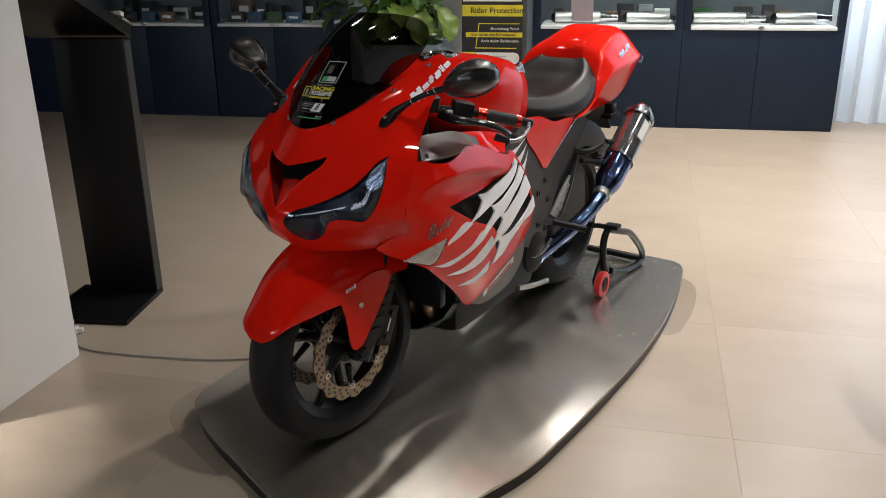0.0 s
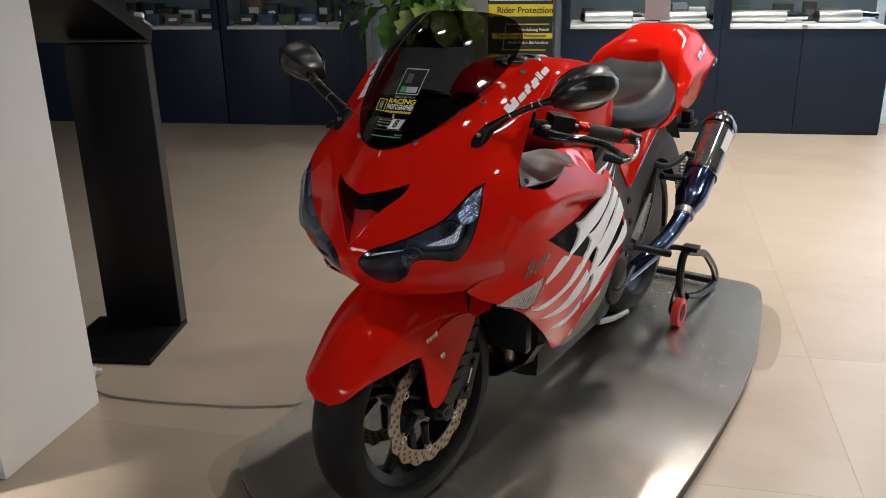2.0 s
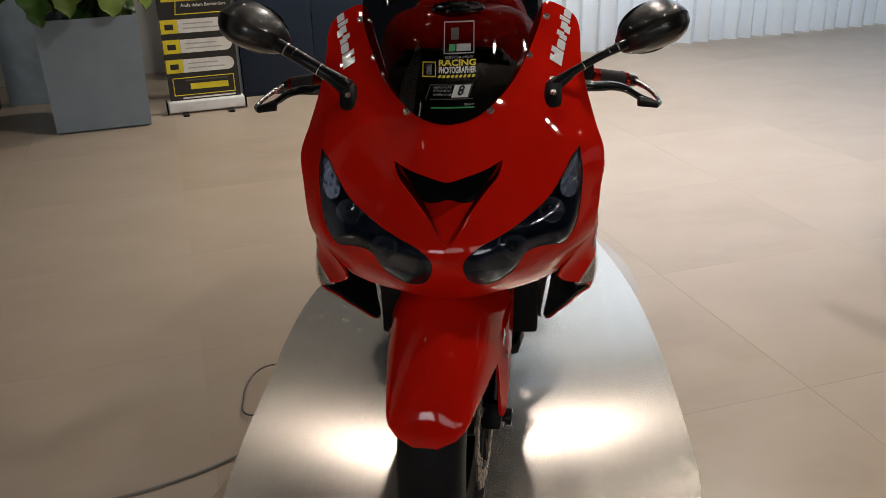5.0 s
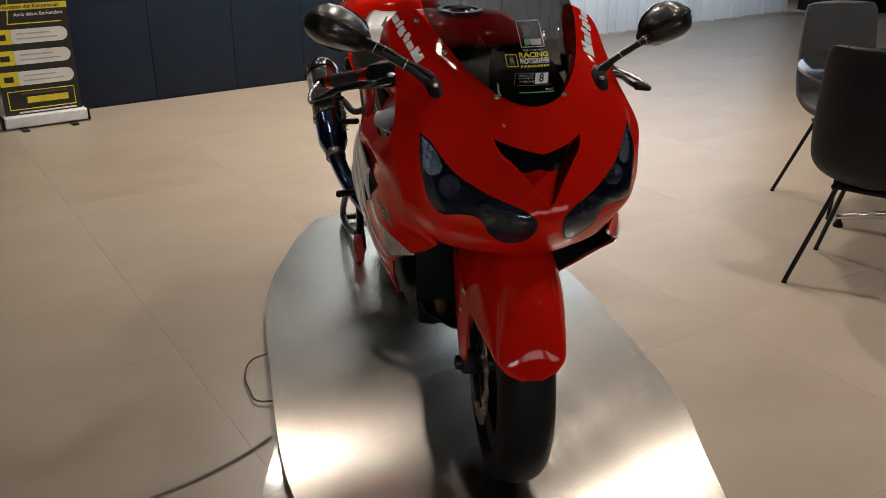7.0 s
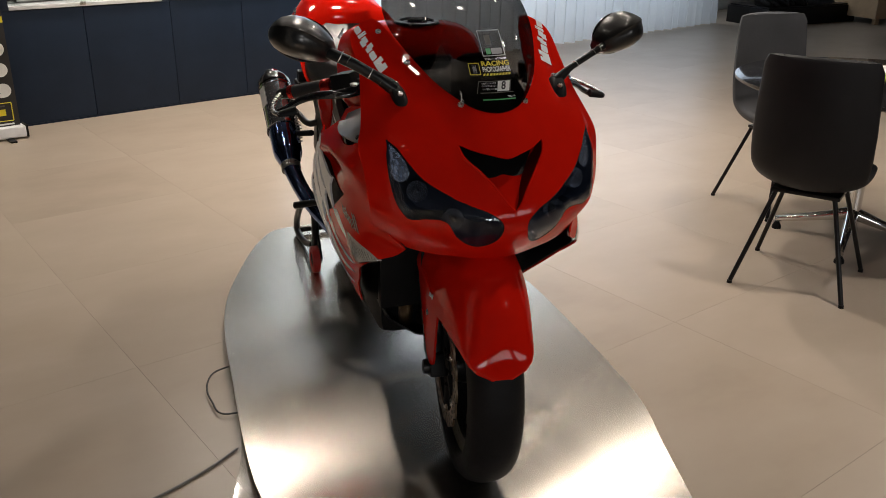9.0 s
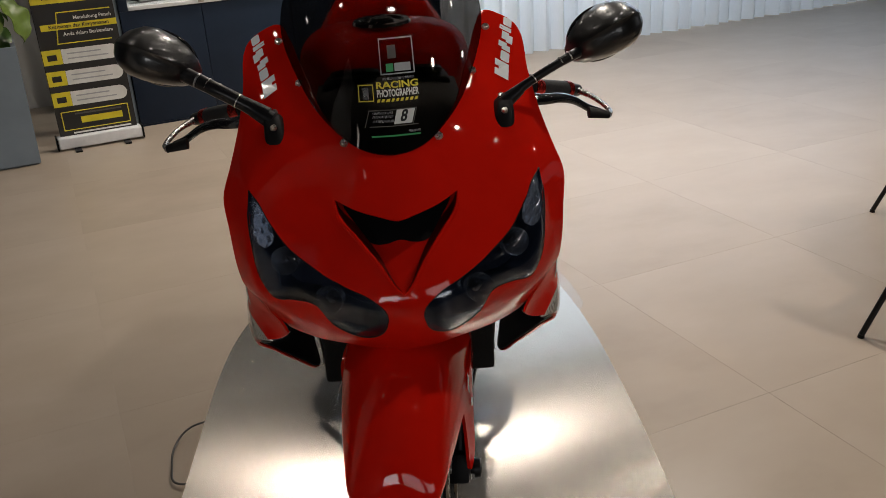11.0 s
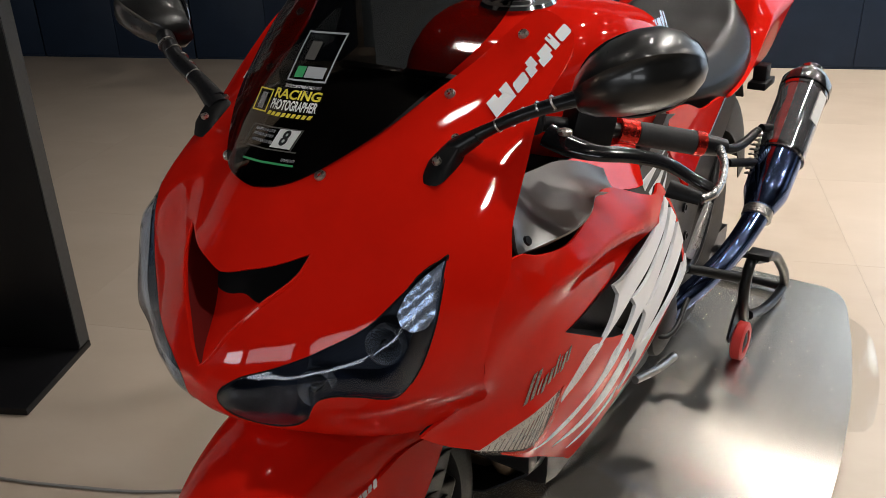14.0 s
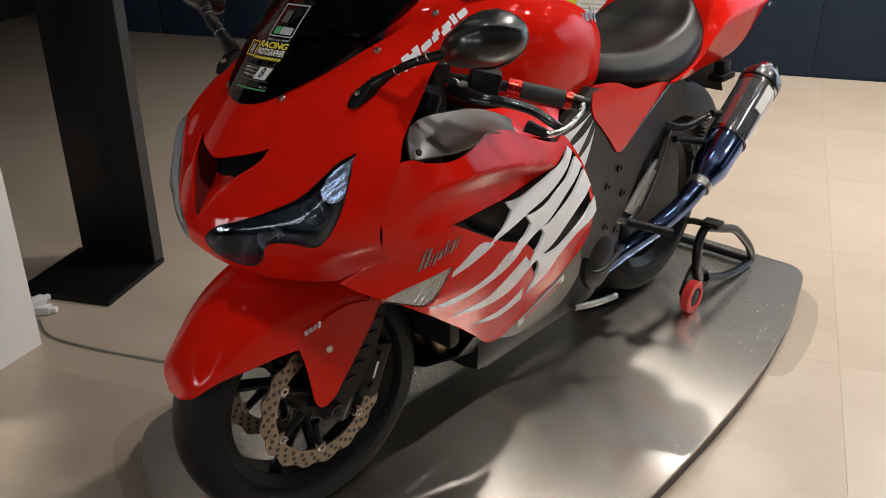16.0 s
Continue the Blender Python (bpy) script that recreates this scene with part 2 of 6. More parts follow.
# ---- mesh helpers ----
def finish(bm, name, material, smooth=True, keep=False):
    if not keep:
        bmesh.ops.recalc_face_normals(bm, faces=bm.faces)
    me = bpy.data.meshes.new(name)
    for f in bm.faces:
        f.smooth = smooth
    for e in bm.edges:
        if len(e.link_faces) == 2 and e.calc_face_angle(0) > 0.7:
            e.smooth = False
    bm.to_mesh(me)
    bm.free()
    me.materials.append(material)
    return me


def part(name, bm, material, parent, label="", smooth=True, keep=False):
    ob = new(name, finish(bm, name, material, smooth, keep))
    if parent is not None:
        ob.parent = parent
    return tagged(ob, label)


def thing(name, label, category, group="", m=None, kind=""):
    ob = new(name)
    if m is not None:
        ob.matrix_world = m
    return tagged(ob, label, category, group, kind)


def box(x0, x1, y0, y1, z0, z1, bevel=0.0, seg=2, bm=None):
    own = bm if bm is not None else bmesh.new()
    c = bmesh.ops.create_cube(own, size=1)
    for v in c["verts"]:
        v.co = Vector(((x0 + x1) / 2 + v.co.x * (x1 - x0), (y0 + y1) / 2 + v.co.y * (y1 - y0), (z0 + z1) / 2 + v.co.z * (z1 - z0)))
    if bevel:
        es = list({e for v in c["verts"] for e in v.link_edges})
        bmesh.ops.bevel(own, geom=es, offset=bevel, segments=seg, affect="EDGES", profile=0.6)
    return own


def moved(bm, m):
    bmesh.ops.transform(bm, matrix=m, verts=bm.verts)
    return bm


def spline(pts, n=6, closed=False, sharp=1.2):
    """A smooth line through 2D or 3D points that keeps sharp corners."""
    p = [Vector(q) for q in pts]
    k, out = len(p), []
    last = k if closed else k - 1

    def tangent(i):
        a, b, c = p[(i - 1) % k], p[i % k], p[(i + 1) % k]
        if not closed and i in (0, k - 1):
            return (c - b) if i == 0 else (b - a)
        u, w = b - a, c - b
        if u.length < 1e-9 or w.length < 1e-9 or u.angle(w, 0) > sharp:
            return None
        return (u.normalized() + w.normalized()) * 0.5

    for i in range(last):
        a, b = p[i], p[(i + 1) % k]
        h = (b - a).length
        ta, tb = tangent(i), tangent(i + 1 if closed else min(i + 1, k - 1))
        ta = (b - a) if ta is None else ta.normalized() * h
        tb = (b - a) if tb is None else tb.normalized() * h
        for j in range(n):
            t = j / n
            out.append(a * (2 * t**3 - 3 * t * t + 1) + b * (3 * t * t - 2 * t**3) + ta * (t**3 - 2 * t * t + t) + tb * (t**3 - t * t))
    if not closed:
        out.append(p[-1])
    return out


def tube(pts, radius, seg=10, smooth=5, caps=True, bm=None, flat=1.0):
    """A round bar along a line; radius may be a list, one for each given point."""
    line = spline(pts, smooth) if smooth > 1 and len(pts) > 2 else [Vector(q) for q in pts]
    rad = radius if isinstance(radius, (list, tuple)) else [radius] * len(pts)
    own = bm if bm is not None else bmesh.new()
    rings, up = [], None
    for i, q in enumerate(line):
        d = (line[min(i + 1, len(line) - 1)] - line[max(i - 1, 0)]).normalized()
        if up is None:
            up = d.orthogonal().normalized()
        up = (up - d * up.dot(d)).normalized()
        side = d.cross(up)
        f = i / max(1, len(line) - 1) * (len(rad) - 1)
        r = rad[int(f)] * (1 - f % 1) + rad[min(int(f) + 1, len(rad) - 1)] * (f % 1)
        rings.append([own.verts.new(q + (up * math.cos(a) + side * math.sin(a) * flat) * r) for a in (2 * math.pi * s / seg for s in range(seg))])
    for a, b in zip(rings, rings[1:]):
        for s in range(seg):
            own.faces.new((a[s], a[(s + 1) % seg], b[(s + 1) % seg], b[s]))
    if caps:
        own.faces.new(rings[0][::-1])
        own.faces.new(rings[-1])
    return own


def lathe(profile, seg=48, axis="X", bm=None, closed=False):
    """Turns a profile of (along the axis, radius) round the axis."""
    own = bm if bm is not None else bmesh.new()
    rings = []
    for a in range(seg):
        c, s = math.cos(2 * math.pi * a / seg), math.sin(2 * math.pi * a / seg)
        place = {"X": lambda h, r: (h, r * c, r * s), "Y": lambda h, r: (r * c, h, r * s), "Z": lambda h, r: (r * c, r * s, h)}[axis]
        rings.append([own.verts.new(place(h, r)) for h, r in profile])
    k = len(profile)
    for a in range(seg):
        p, q = rings[a], rings[(a + 1) % seg]
        for i in range(k if closed else k - 1):
            own.faces.new((p[i], p[(i + 1) % k], q[(i + 1) % k], q[i]))
    if not closed:
        for i in (0, k - 1):
            if profile[i][1] > 1e-6:
                own.faces.new([r[i] for r in rings])
    bmesh.ops.remove_doubles(own, verts=own.verts, dist=1e-6)
    return own


def loft(rings, closed=True, caps=True, bm=None):
    own = bm if bm is not None else bmesh.new()
    rr = [[own.verts.new(q) for q in ring] for ring in rings]
    n = len(rr[0])
    for a, b in zip(rr, rr[1:]):
        for s in range(n if closed else n - 1):
            own.faces.new((a[s], a[(s + 1) % n], b[(s + 1) % n], b[s]))
    if caps and closed:
        own.faces.new(rr[0][::-1])
        own.faces.new(rr[-1])
    return own


def solid(bm, thickness):
    bmesh.ops.recalc_face_normals(bm, faces=bm.faces)
    bmesh.ops.solidify(bm, geom=bm.faces[:], thickness=thickness)
    return bm


def inside(p, poly):
    hit, n = False, len(poly)
    for i in range(n):
        a, b = poly[i], poly[(i + 1) % n]
        if (a[1] > p[1]) != (b[1] > p[1]) and p[0] < (b[0] - a[0]) * (p[1] - a[1]) / (b[1] - a[1]) + a[0]:
            hit = not hit
    return hit


def resample(line, step):
    out = []
    for i, a in enumerate(line):
        b = line[(i + 1) % len(line)]
        n = max(1, int((b - a).length / step))
        out += [a.lerp(b, j / n) for j in range(n)]
    return out


def sheet(surf, outline, holes=(), offset=0.0, thick=0.003, step=0.014, smooth=True, mirror=False):
    """A panel cut out of a curved surface surf(u, v) by an outline in u and v, with holes and a thickness."""
    from mathutils.geometry import delaunay_2d_cdt
    loops = [resample(spline([Vector(q) for q in lp], 5, True) if smooth else [Vector(q) for q in lp], step) for lp in (outline, *holes)]
    pts, edges = [], []
    for lp in loops:
        b = len(pts)
        pts += lp
        edges += [(b + i, b + (i + 1) % len(lp)) for i in range(len(lp))]
    us, vs = [q[0] for q in loops[0]], [q[1] for q in loops[0]]
    rim = list(pts)
    u = min(us) + step / 2
    row = 0
    while u < max(us):
        v = min(vs) + step * (0.25 + 0.5 * (row % 2))
        while v < max(vs):
            q = Vector((u, v))
            if inside(q, loops[0]) and not any(inside(q, h) for h in loops[1:]) and min((q - r).length_squared for r in rim) > (0.45 * step) ** 2:
                pts.append(q)
            v += step
        u += step
        row += 1
    vv, _, ff, *_ = delaunay_2d_cdt(pts, edges, [], 0, 1e-6)
    ff = [f for f in ff if inside(sum((vv[i] for i in f), Vector((0, 0))) / len(f), loops[0]) and not any(inside(sum((vv[i] for i in f), Vector((0, 0))) / len(f), h) for h in loops[1:])]
    own = bmesh.new()
    e, front, back = 0.002, {}, {}
    sx = -1 if mirror else 1
    for i in {i for f in ff for i in f}:
        a, b = vv[i]
        p = Vector(surf(a, b))
        n = (Vector(surf(a + e, b)) - p).cross(Vector(surf(a, b + e)) - p).normalized()
        f, k = p + n * offset, p + n * (offset - thick)
        front[i], back[i] = own.verts.new((f.x * sx, f.y, f.z)), own.verts.new((k.x * sx, k.y, k.z))
    count = {}
    for f in ff:
        own.faces.new([front[i] for i in f])
        own.faces.new([back[i] for i in reversed(f)])
        for i in range(len(f)):
            key = (f[i], f[(i + 1) % len(f)])
            count[key] = count.get(key, 0) + 1
    for (i, j) in count:
        if (j, i) not in count:
            own.faces.new((front[j], front[i], back[i], back[j]))
    bmesh.ops.recalc_face_normals(own, faces=own.faces)
    return own


def knots(xs, ys, x):
    """Smooth interpolation through uneven knots."""
    n, i = len(xs), 0
    x = min(max(x, xs[0] - 0.05), xs[-1] + 0.05)
    while i < n - 2 and x > xs[i + 1]:
        i += 1
    h = xs[i + 1] - xs[i]
    t, d = (x - xs[i]) / h, (ys[i + 1] - ys[i]) / h
    a = (ys[i + 1] - ys[i - 1]) / (xs[i + 1] - xs[i - 1]) if i > 0 else d
    b = (ys[i + 2] - ys[i]) / (xs[i + 2] - xs[i]) if i < n - 2 else d
    return ys[i] * (2 * t**3 - 3 * t * t + 1) + ys[i + 1] * (3 * t * t - 2 * t**3) + h * (a * (t**3 - 2 * t * t + t) + b * (t**3 - t * t))


def field(us, vs, rows):
    return lambda u, v: knots(vs, [knots(us, r, u) for r in rows], v)


def oval(cx, y, z0, z1, w, n=24, power=2.6, lean=0.0):
    """A rounded cross-section across the bike at y."""
    out = []
    for i in range(n):
        a = 2 * math.pi * i / n
        c, s = math.cos(a), math.sin(a)
        out.append((cx + w * math.copysign(abs(c) ** (2 / power), c), y + lean * s, (z0 + z1) / 2 + (z1 - z0) / 2 * math.copysign(abs(s) ** (2 / power), s)))
    return out


def words(text, size, depth, align="CENTER", bold=0.0):
    cu = bpy.data.curves.new("lettering", "FONT")
    cu.body, cu.size, cu.extrude, cu.align_x, cu.align_y = text, size, depth, align, "CENTER"
    cu.offset = bold * size
    ob = new("lettering", cu)
    me = bpy.data.meshes.new_from_object(ob.evaluated_get(bpy.context.evaluated_depsgraph_get()))
    bpy.data.objects.remove(ob)
    bm = bmesh.new()
    bm.from_mesh(me)
    bpy.data.meshes.remove(me)
    return bm


# ---- structure ----
X0, X1, Y0, Y1 = -5.5, 12.6, -5.4, 6.1
GREY_WALL = surface("dark_grey_wall_paint", (0.06, 0.062, 0.066), 0.7, 0, 0.05, 2.0, 220, 0.12)
ROOM = [("wall_north", X0 - 0.2, X1 + 0.2, Y1, Y1 + 0.2), ("wall_south", X0 - 0.2, X1 + 0.2, Y0 - 0.2, Y0), ("wall_west", X0 - 0.2, X0, Y0, Y1), ("wall_east", X1, X1 + 0.2, Y0, Y1)]
for wname, a, b, c, d in ROOM:
    tagged(part(wname, box(a, b, c, d, 0, CEIL), WHITE_PAINT if wname == "wall_north" else GREY_WALL, None, smooth=False), "plain painted wall of the showroom", "wall", kind="structure")
tagged(part("ceiling", box(X0 - 0.2, X1 + 0.2, Y0 - 0.2, Y1 + 0.2, CEIL, CEIL + 0.15), CEILING_PAINT, None, smooth=False), "plain grey painted showroom ceiling with recessed downlights", "ceiling", kind="structure")
floor = tagged(part("floor", box(X0 - 0.2, X1 + 0.2, Y0 - 0.2, Y1 + 0.2, -0.2, -0.004), surface("tile_grout", (0.37, 0.305, 0.24), 0.5), None, smooth=False),
               "glossy beige porcelain tile floor with thin joints", "floor", kind="structure")
pillar = tagged(part("pillar", box(-1.72, -1.185, 0.0, 0.455, 0, CEIL, 0.006), WHITE_PAINT, None), "square white painted column standing on the tile floor", "pillar", kind="structure")
pillar.matrix_world = Matrix.Translation((-1.16, 0.455, 0)) @ pose(0, 0, 0, 0, 0, -4) @ Matrix.Translation((1.185, -0.455, 0))

# the added fill by the column gets a fitting here too
for lx, ly in DOWNLIGHTS:
    dl = thing("downlight_fitting", "round white recessed ceiling downlight", "ceiling light", "ceiling downlights", pose(lx, ly, CEIL))
    part("trim_ring", lathe([(-0.006, 0.084), (-0.006, 0.105), (0.0, 0.108), (0.004, 0.084)], 28, "Z", closed=True), WHITE_TRIM, dl)
    part("diffuser", lathe([(-0.002, 0.0), (-0.002, 0.083), (0.002, 0.083), (0.002, 0.0)], 24, "Z"), LAMP_FACE, dl)


# ---- display cabinets along the north wall ----
CAB_Y, CAB_D, SILL = 4.87, 0.5, 0.79


def cabinet(x0, x1, joint):
    """A low navy cabinet with two doors, a white sill and a glazed display case above it."""
    ob = thing("display_cabinet", "dark navy display cabinet with flat doors and a glazed case above", "cabinet", "display cabinets", pose(x0, CAB_Y, 0))
    w = x1 - x0
    part("carcass", box(0, w, 0.022, CAB_D, 0.0, SILL - 0.02), NAVY, ob, smooth=False)
    part("plinth", box(0.003, w - 0.003, 0.003, 0.0218, 0.0, 0.012, 0.001), NAVY, ob)
    for a, b in ((0.001, joint - x0 - 0.002), (joint - x0 + 0.002, w - 0.001)):
        if b - a > 0.05:
            part("door", box(a, b, 0.0, 0.0215, 0.0145, SILL - 0.0245, 0.001), NAVY, ob)
    part("sill", box(0.06, w - 0.06, -0.012, CAB_D, SILL - 0.0198, SILL + 0.004, 0.003), WHITE_TRIM, ob, "thin white sill")
    part("sill_catch", box(joint - x0 - 0.02, joint - x0 + 0.02, -0.02, -0.0125, SILL - 0.012, SILL + 0.012, 0.003), STEEL, ob)
    for a in (0.0, w - 0.058):
        part("post", box(a, a + 0.058, 0.0, 0.06, SILL - 0.0235, 2.4, 0.002), NAVY, ob)
    part("back_panel", box(0.0, w, CAB_D - 0.02, CAB_D, SILL + 0.005, 2.4), surface("display_back", (0.10, 0.12, 0.14), 0.6), ob, smooth=False)
    part("head", box(0.0, w, 0.0, CAB_D, 2.402, 2.5, 0.003), NAVY, ob)
    part("shelf", box(0.06, w - 0.06, 0.07, CAB_D - 0.03, 1.32, 1.335), GLASS, ob, "glass shelf")
    g = part("glass_pane", box(0.06, w - 0.06, 0.02, 0.026, SILL + 0.005, 2.4), GLASS, ob, "clear glass pane", smooth=False)
    g.visible_shadow = False
    return ob


for a, b, j in ((-4.95, -3.75, -4.35), (-3.74, -2.54, -3.14), (-2.53, -1.46, -1.98), (0.20, 1.355, 0.733), (1.357, 2.54, 1.93)):
    cabinet(a, b, j)

# goods on the sills of the cases
random.seed(4)


SATIN_SILVER = surface("satin_silver_sleeve", (0.72, 0.72, 0.71), 0.34, 0.85, 0.06, 30, 300, 0.02)


def muffler_on_show(x, length, tilt, material):
    ob = thing("boxed_exhaust", "polished silver slip-on exhaust pipe lying on a white display sill", "exhaust pipe", "exhausts on display", pose(x, CAB_Y + 0.2, SILL + 0.051, 0, 0, tilt))
    part("sleeve", lathe([(0, 0.03), (0.004, 0.044), (length * 0.7, 0.045), (length * 0.72, 0.04)], 20), material, ob)
    part("inlet_cone", lathe([(length * 0.725, 0.038), (length * 0.9, 0.026), (length, 0.024)], 16), CHROME, ob)
    part("end_cap", lathe([(-0.03, 0.024), (-0.026, 0.03), (-0.002, 0.042)], 18), SATIN_BLACK, ob)


for x, l, t in ((0.36, 0.5, 2), (0.93, 0.46, -3), (1.44, 0.55, 1), (2.06, 0.42, 3)):
    muffler_on_show(x, l, t, SATIN_SILVER)
KIT = [surface("box_" + n, c, 0.5) for n, c in (("black", (0.02, 0.02, 0.022)), ("blue", (0.05, 0.12, 0.22)), ("grey", (0.2, 0.22, 0.24)), ("white", (0.6, 0.62, 0.62)), ("green", (0.03, 0.10, 0.03)), ("brown", (0.16, 0.09, 0.05)))]


def carton(x, y, z, w, d, h, turn):
    material = random.choice(KIT + [KIT[0]] * 5)
    ob = thing("parts_carton", "small printed carton of motorcycle parts in a glass case", "box", "cartons on display", pose(x, y, z, 0, 0, turn))
    part("carton_body", box(-w / 2, w / 2, -d / 2, d / 2, 0, h, 0.003), material, ob)
    part("printed_label", box(-w * 0.3, w * 0.3, -d / 2 - 0.0016, -d / 2 - 0.0004, h * 0.35, h * 0.65), random.choice((BANNER_WHITE, GREY_PLASTIC, SILVER_DECAL)), ob, "pale printed label", smooth=False)


for x0, x1 in ((-4.85, -3.85), (-3.64, -2.64), (-2.43, -1.56), (0.32, 1.25), (1.46, 2.42)):
    x = x0 + 0.06
    while x < x1:
        w = random.uniform(0.07, 0.17)
        carton(x, CAB_Y + 0.37 + random.uniform(-0.02, 0.02), SILL + 0.0045, w, 0.09, random.uniform(0.06, 0.19), random.uniform(-8, 8))
        x += w + random.uniform(0.01, 0.06)
for x0 in (-2.35, -3.5):
    for k in range(4):
        carton(x0 + k * 0.17, CAB_Y + 0.14, SILL + 0.0045, 0.13, 0.06, 0.085, random.uniform(-10, 10))


# ---- curtain ----
def curtain_mesh(x0, x1, y, z0, z1):
    own, n = bmesh.new(), int((x1 - x0) / 0.022)
    rows = []
    for j, z in enumerate((z0, z0 + 0.6, z0 + 1.4, z1)):
        rows.append([own.verts.new((x0 + (x1 - x0) * i / n, y + 0.045 * math.sin(i * 0.86 + 0.5 * math.sin(i * 0.13)) + 0.018 * math.sin(i * 0.31 + j * 0.4), z)) for i in range(n + 1)])
    for a, b in zip(rows, rows[1:]):
        for i in range(n):
            own.faces.new((a[i], a[i + 1], b[i + 1], b[i]))
    return own


tagged(part("curtain", curtain_mesh(2.62, 8.9, 5.2, 0.012, 3.2), CURTAIN, None), "long sheer white curtain hanging in soft folds to the floor", "curtain")
tagged(part("curtain_rail", tube([(2.6, 5.2, 3.22), (8.95, 5.2, 3.22)], 0.016), WHITE_TRIM, None), "slim white curtain rail under the ceiling", "curtain rail")


# ---- roll-up banner ----
def banner():
    ob = thing("roll_up_banner", "black and yellow roll-up advertising banner on a silver base", "banner", m=pose(-0.095, 4.6, 0))
    w = 0.235
    part("base_cassette", box(-w - 0.02, w + 0.02, -0.06, 0.04, 0.012, 0.085, 0.012, 3), WHITE_TRIM, ob, "pale metal base cassette")
    for s in (-1, 1):
        part("base_end", box(s * (w + 0.026) - 0.005, s * (w + 0.026) + 0.005, -0.065, 0.045, 0.008, 0.09, 0.004), BLACK, ob)
        part("foot", box(s * 0.15 - 0.02, s * 0.15 + 0.02, -0.14, 0.12, 0.0, 0.0115, 0.003), SATIN_BLACK, ob)
    part("printed_sheet", box(-w, w, -0.012, -0.0105, 0.0855, 1.9), BANNER_BLACK, ob, smooth=False)
    part("support_pole", tube([(0, 0.012, 0.08), (0, 0.012, 1.93)], 0.009), STEEL, ob)
    part("top_clip", box(-w - 0.004, w + 0.004, -0.02, 0.004, 1.902, 1.93, 0.004), STEEL, ob)

    def bar(name, x0, x1, z0, z1, material, layer=0, round_end=0.0):
        y = -0.0125 - 0.0012 * layer
        part(name, box(x0, x1, y - 0.0009, y, z0, z1, 0.0), material, ob, smooth=False)

    bar("title_block", -w + 0.01, w - 0.01, 1.0, 1.12, BANNER_WHITE)
    bar("yellow_strip", -w + 0.004, w, 0.89, 0.975, YELLOW)
    heading = words("Rider Protection", 0.060, 0.0006, bold=0.014)
    moved(heading, pose(0.035, -0.0145, 0.932, 90, 0, 0))
    part("lettering", heading, BANNER_BLACK, ob, "bold black lettering on yellow", smooth=False)
    for a, b, c, d in ((-0.10, 0.21, 0.832, 0.838), (-0.13, 0.19, 0.648, 0.654)):
        bar("frame_line", a, b, c, d, YELLOW)
    for x in (-0.115,):
        part("frame_line", tube([(x - 0.012, -0.0135, 0.65), (x + 0.014, -0.0135, 0.836)], 0.003, 6), YELLOW, ob)
    bar("slogan_strip", -w + 0.03, w, 0.733, 0.770, YELLOW)
    for text, x, z, size, material in (("Mendukung Penuh", 0.10, 0.797, 0.030, BANNER_WHITE), ("Keamanan dan Kenyamanan", 0.015, 0.752, 0.031, BANNER_BLACK), ("Anda dalam Berkendara", 0.06, 0.705, 0.030, BANNER_WHITE)):
        part("lettering", moved(words(text, size, 0.0005, bold=0.012), pose(x, -0.0148, z, 90, 0, 0)), material, ob, "small bold lettering", smooth=False)
    for z in (0.53, 0.40, 0.27):
        half = 0.044
        edge = [(-0.12, z), (w - 0.02 - half, z)] + [(w - 0.02 - half + half * math.sin(k * math.pi / 10), z + half - half * math.cos(k * math.pi / 10)) for k in range(1, 10)] + [(w - 0.02 - half, z + 2 * half), (-0.12, z + 2 * half)]
        plate = loft([[(x, y, q) for x, q in edge] for y in (-0.0136, -0.0127)])
        part("white_plate", plate, BANNER_WHITE, ob, smooth=False)
        bar("icon_plate", -w + 0.004, -0.121, z, z + 0.09, YELLOW)
        part("icon", box(-w + 0.03, -0.15, -0.0145, -0.0136, z + 0.025, z + 0.06, 0.0), BANNER_BLACK, ob, smooth=False)
        for k, l in ((0.055, 0.2), (0.025, 0.24)):
            bar("caption_bar", -0.09, -0.09 + l, z + k, z + k + 0.008, STICKER_GREY, 1)
    rim = [(-0.2, 0.12), (0.2, 0.12), (0.2, 0.235), (-0.2, 0.235)]
    for (a, b), (c, d) in zip(rim, rim[1:] + rim[:1]):
        part("frame_line", tube([(a, -0.0135, b), (c, -0.0135, d)], 0.003, 6), YELLOW, ob)
    bar("number_bar", -0.09, 0.16, 0.155, 0.195, YELLOW)
    bar("caption_bar", -0.12, 0.16, 0.212, 0.222, GREY_PLASTIC)
    bar("caption_bar", -0.15, 0.2, 0.094, 0.104, BANNER_WHITE)
    return ob


banner()


# ---- planter with a large-leaved plant ----
def leaf_mesh(length, width):
    own, rows = bmesh.new(), []
    for i in range(15):
        t = i / 14
        w = width * (math.sin(math.pi * min(1, t * 0.93 + 0.07)) ** 0.7) * (0.62 + 0.55 * t)
        z = 0.16 * length * math.sin(t * 2.2) - 0.22 * length * t * t
        rows.append([own.verts.new((w * s * (1 + 0.13 * abs(s) * math.sin(t * 22 + s)), length * t, z + 0.35 * w * abs(s) + 0.16 * width * abs(s) * math.sin(t * 19 + 2.5 * s))) for s in (-1, -0.5, 0, 0.5, 1)])
    for a, b in zip(rows, rows[1:]):
        for k in range(4):
            own.faces.new((a[k], a[k + 1], b[k + 1], b[k]))
    bmesh.ops.remove_doubles(own, verts=own.verts, dist=1e-5)
    return solid(own, 0.0016)


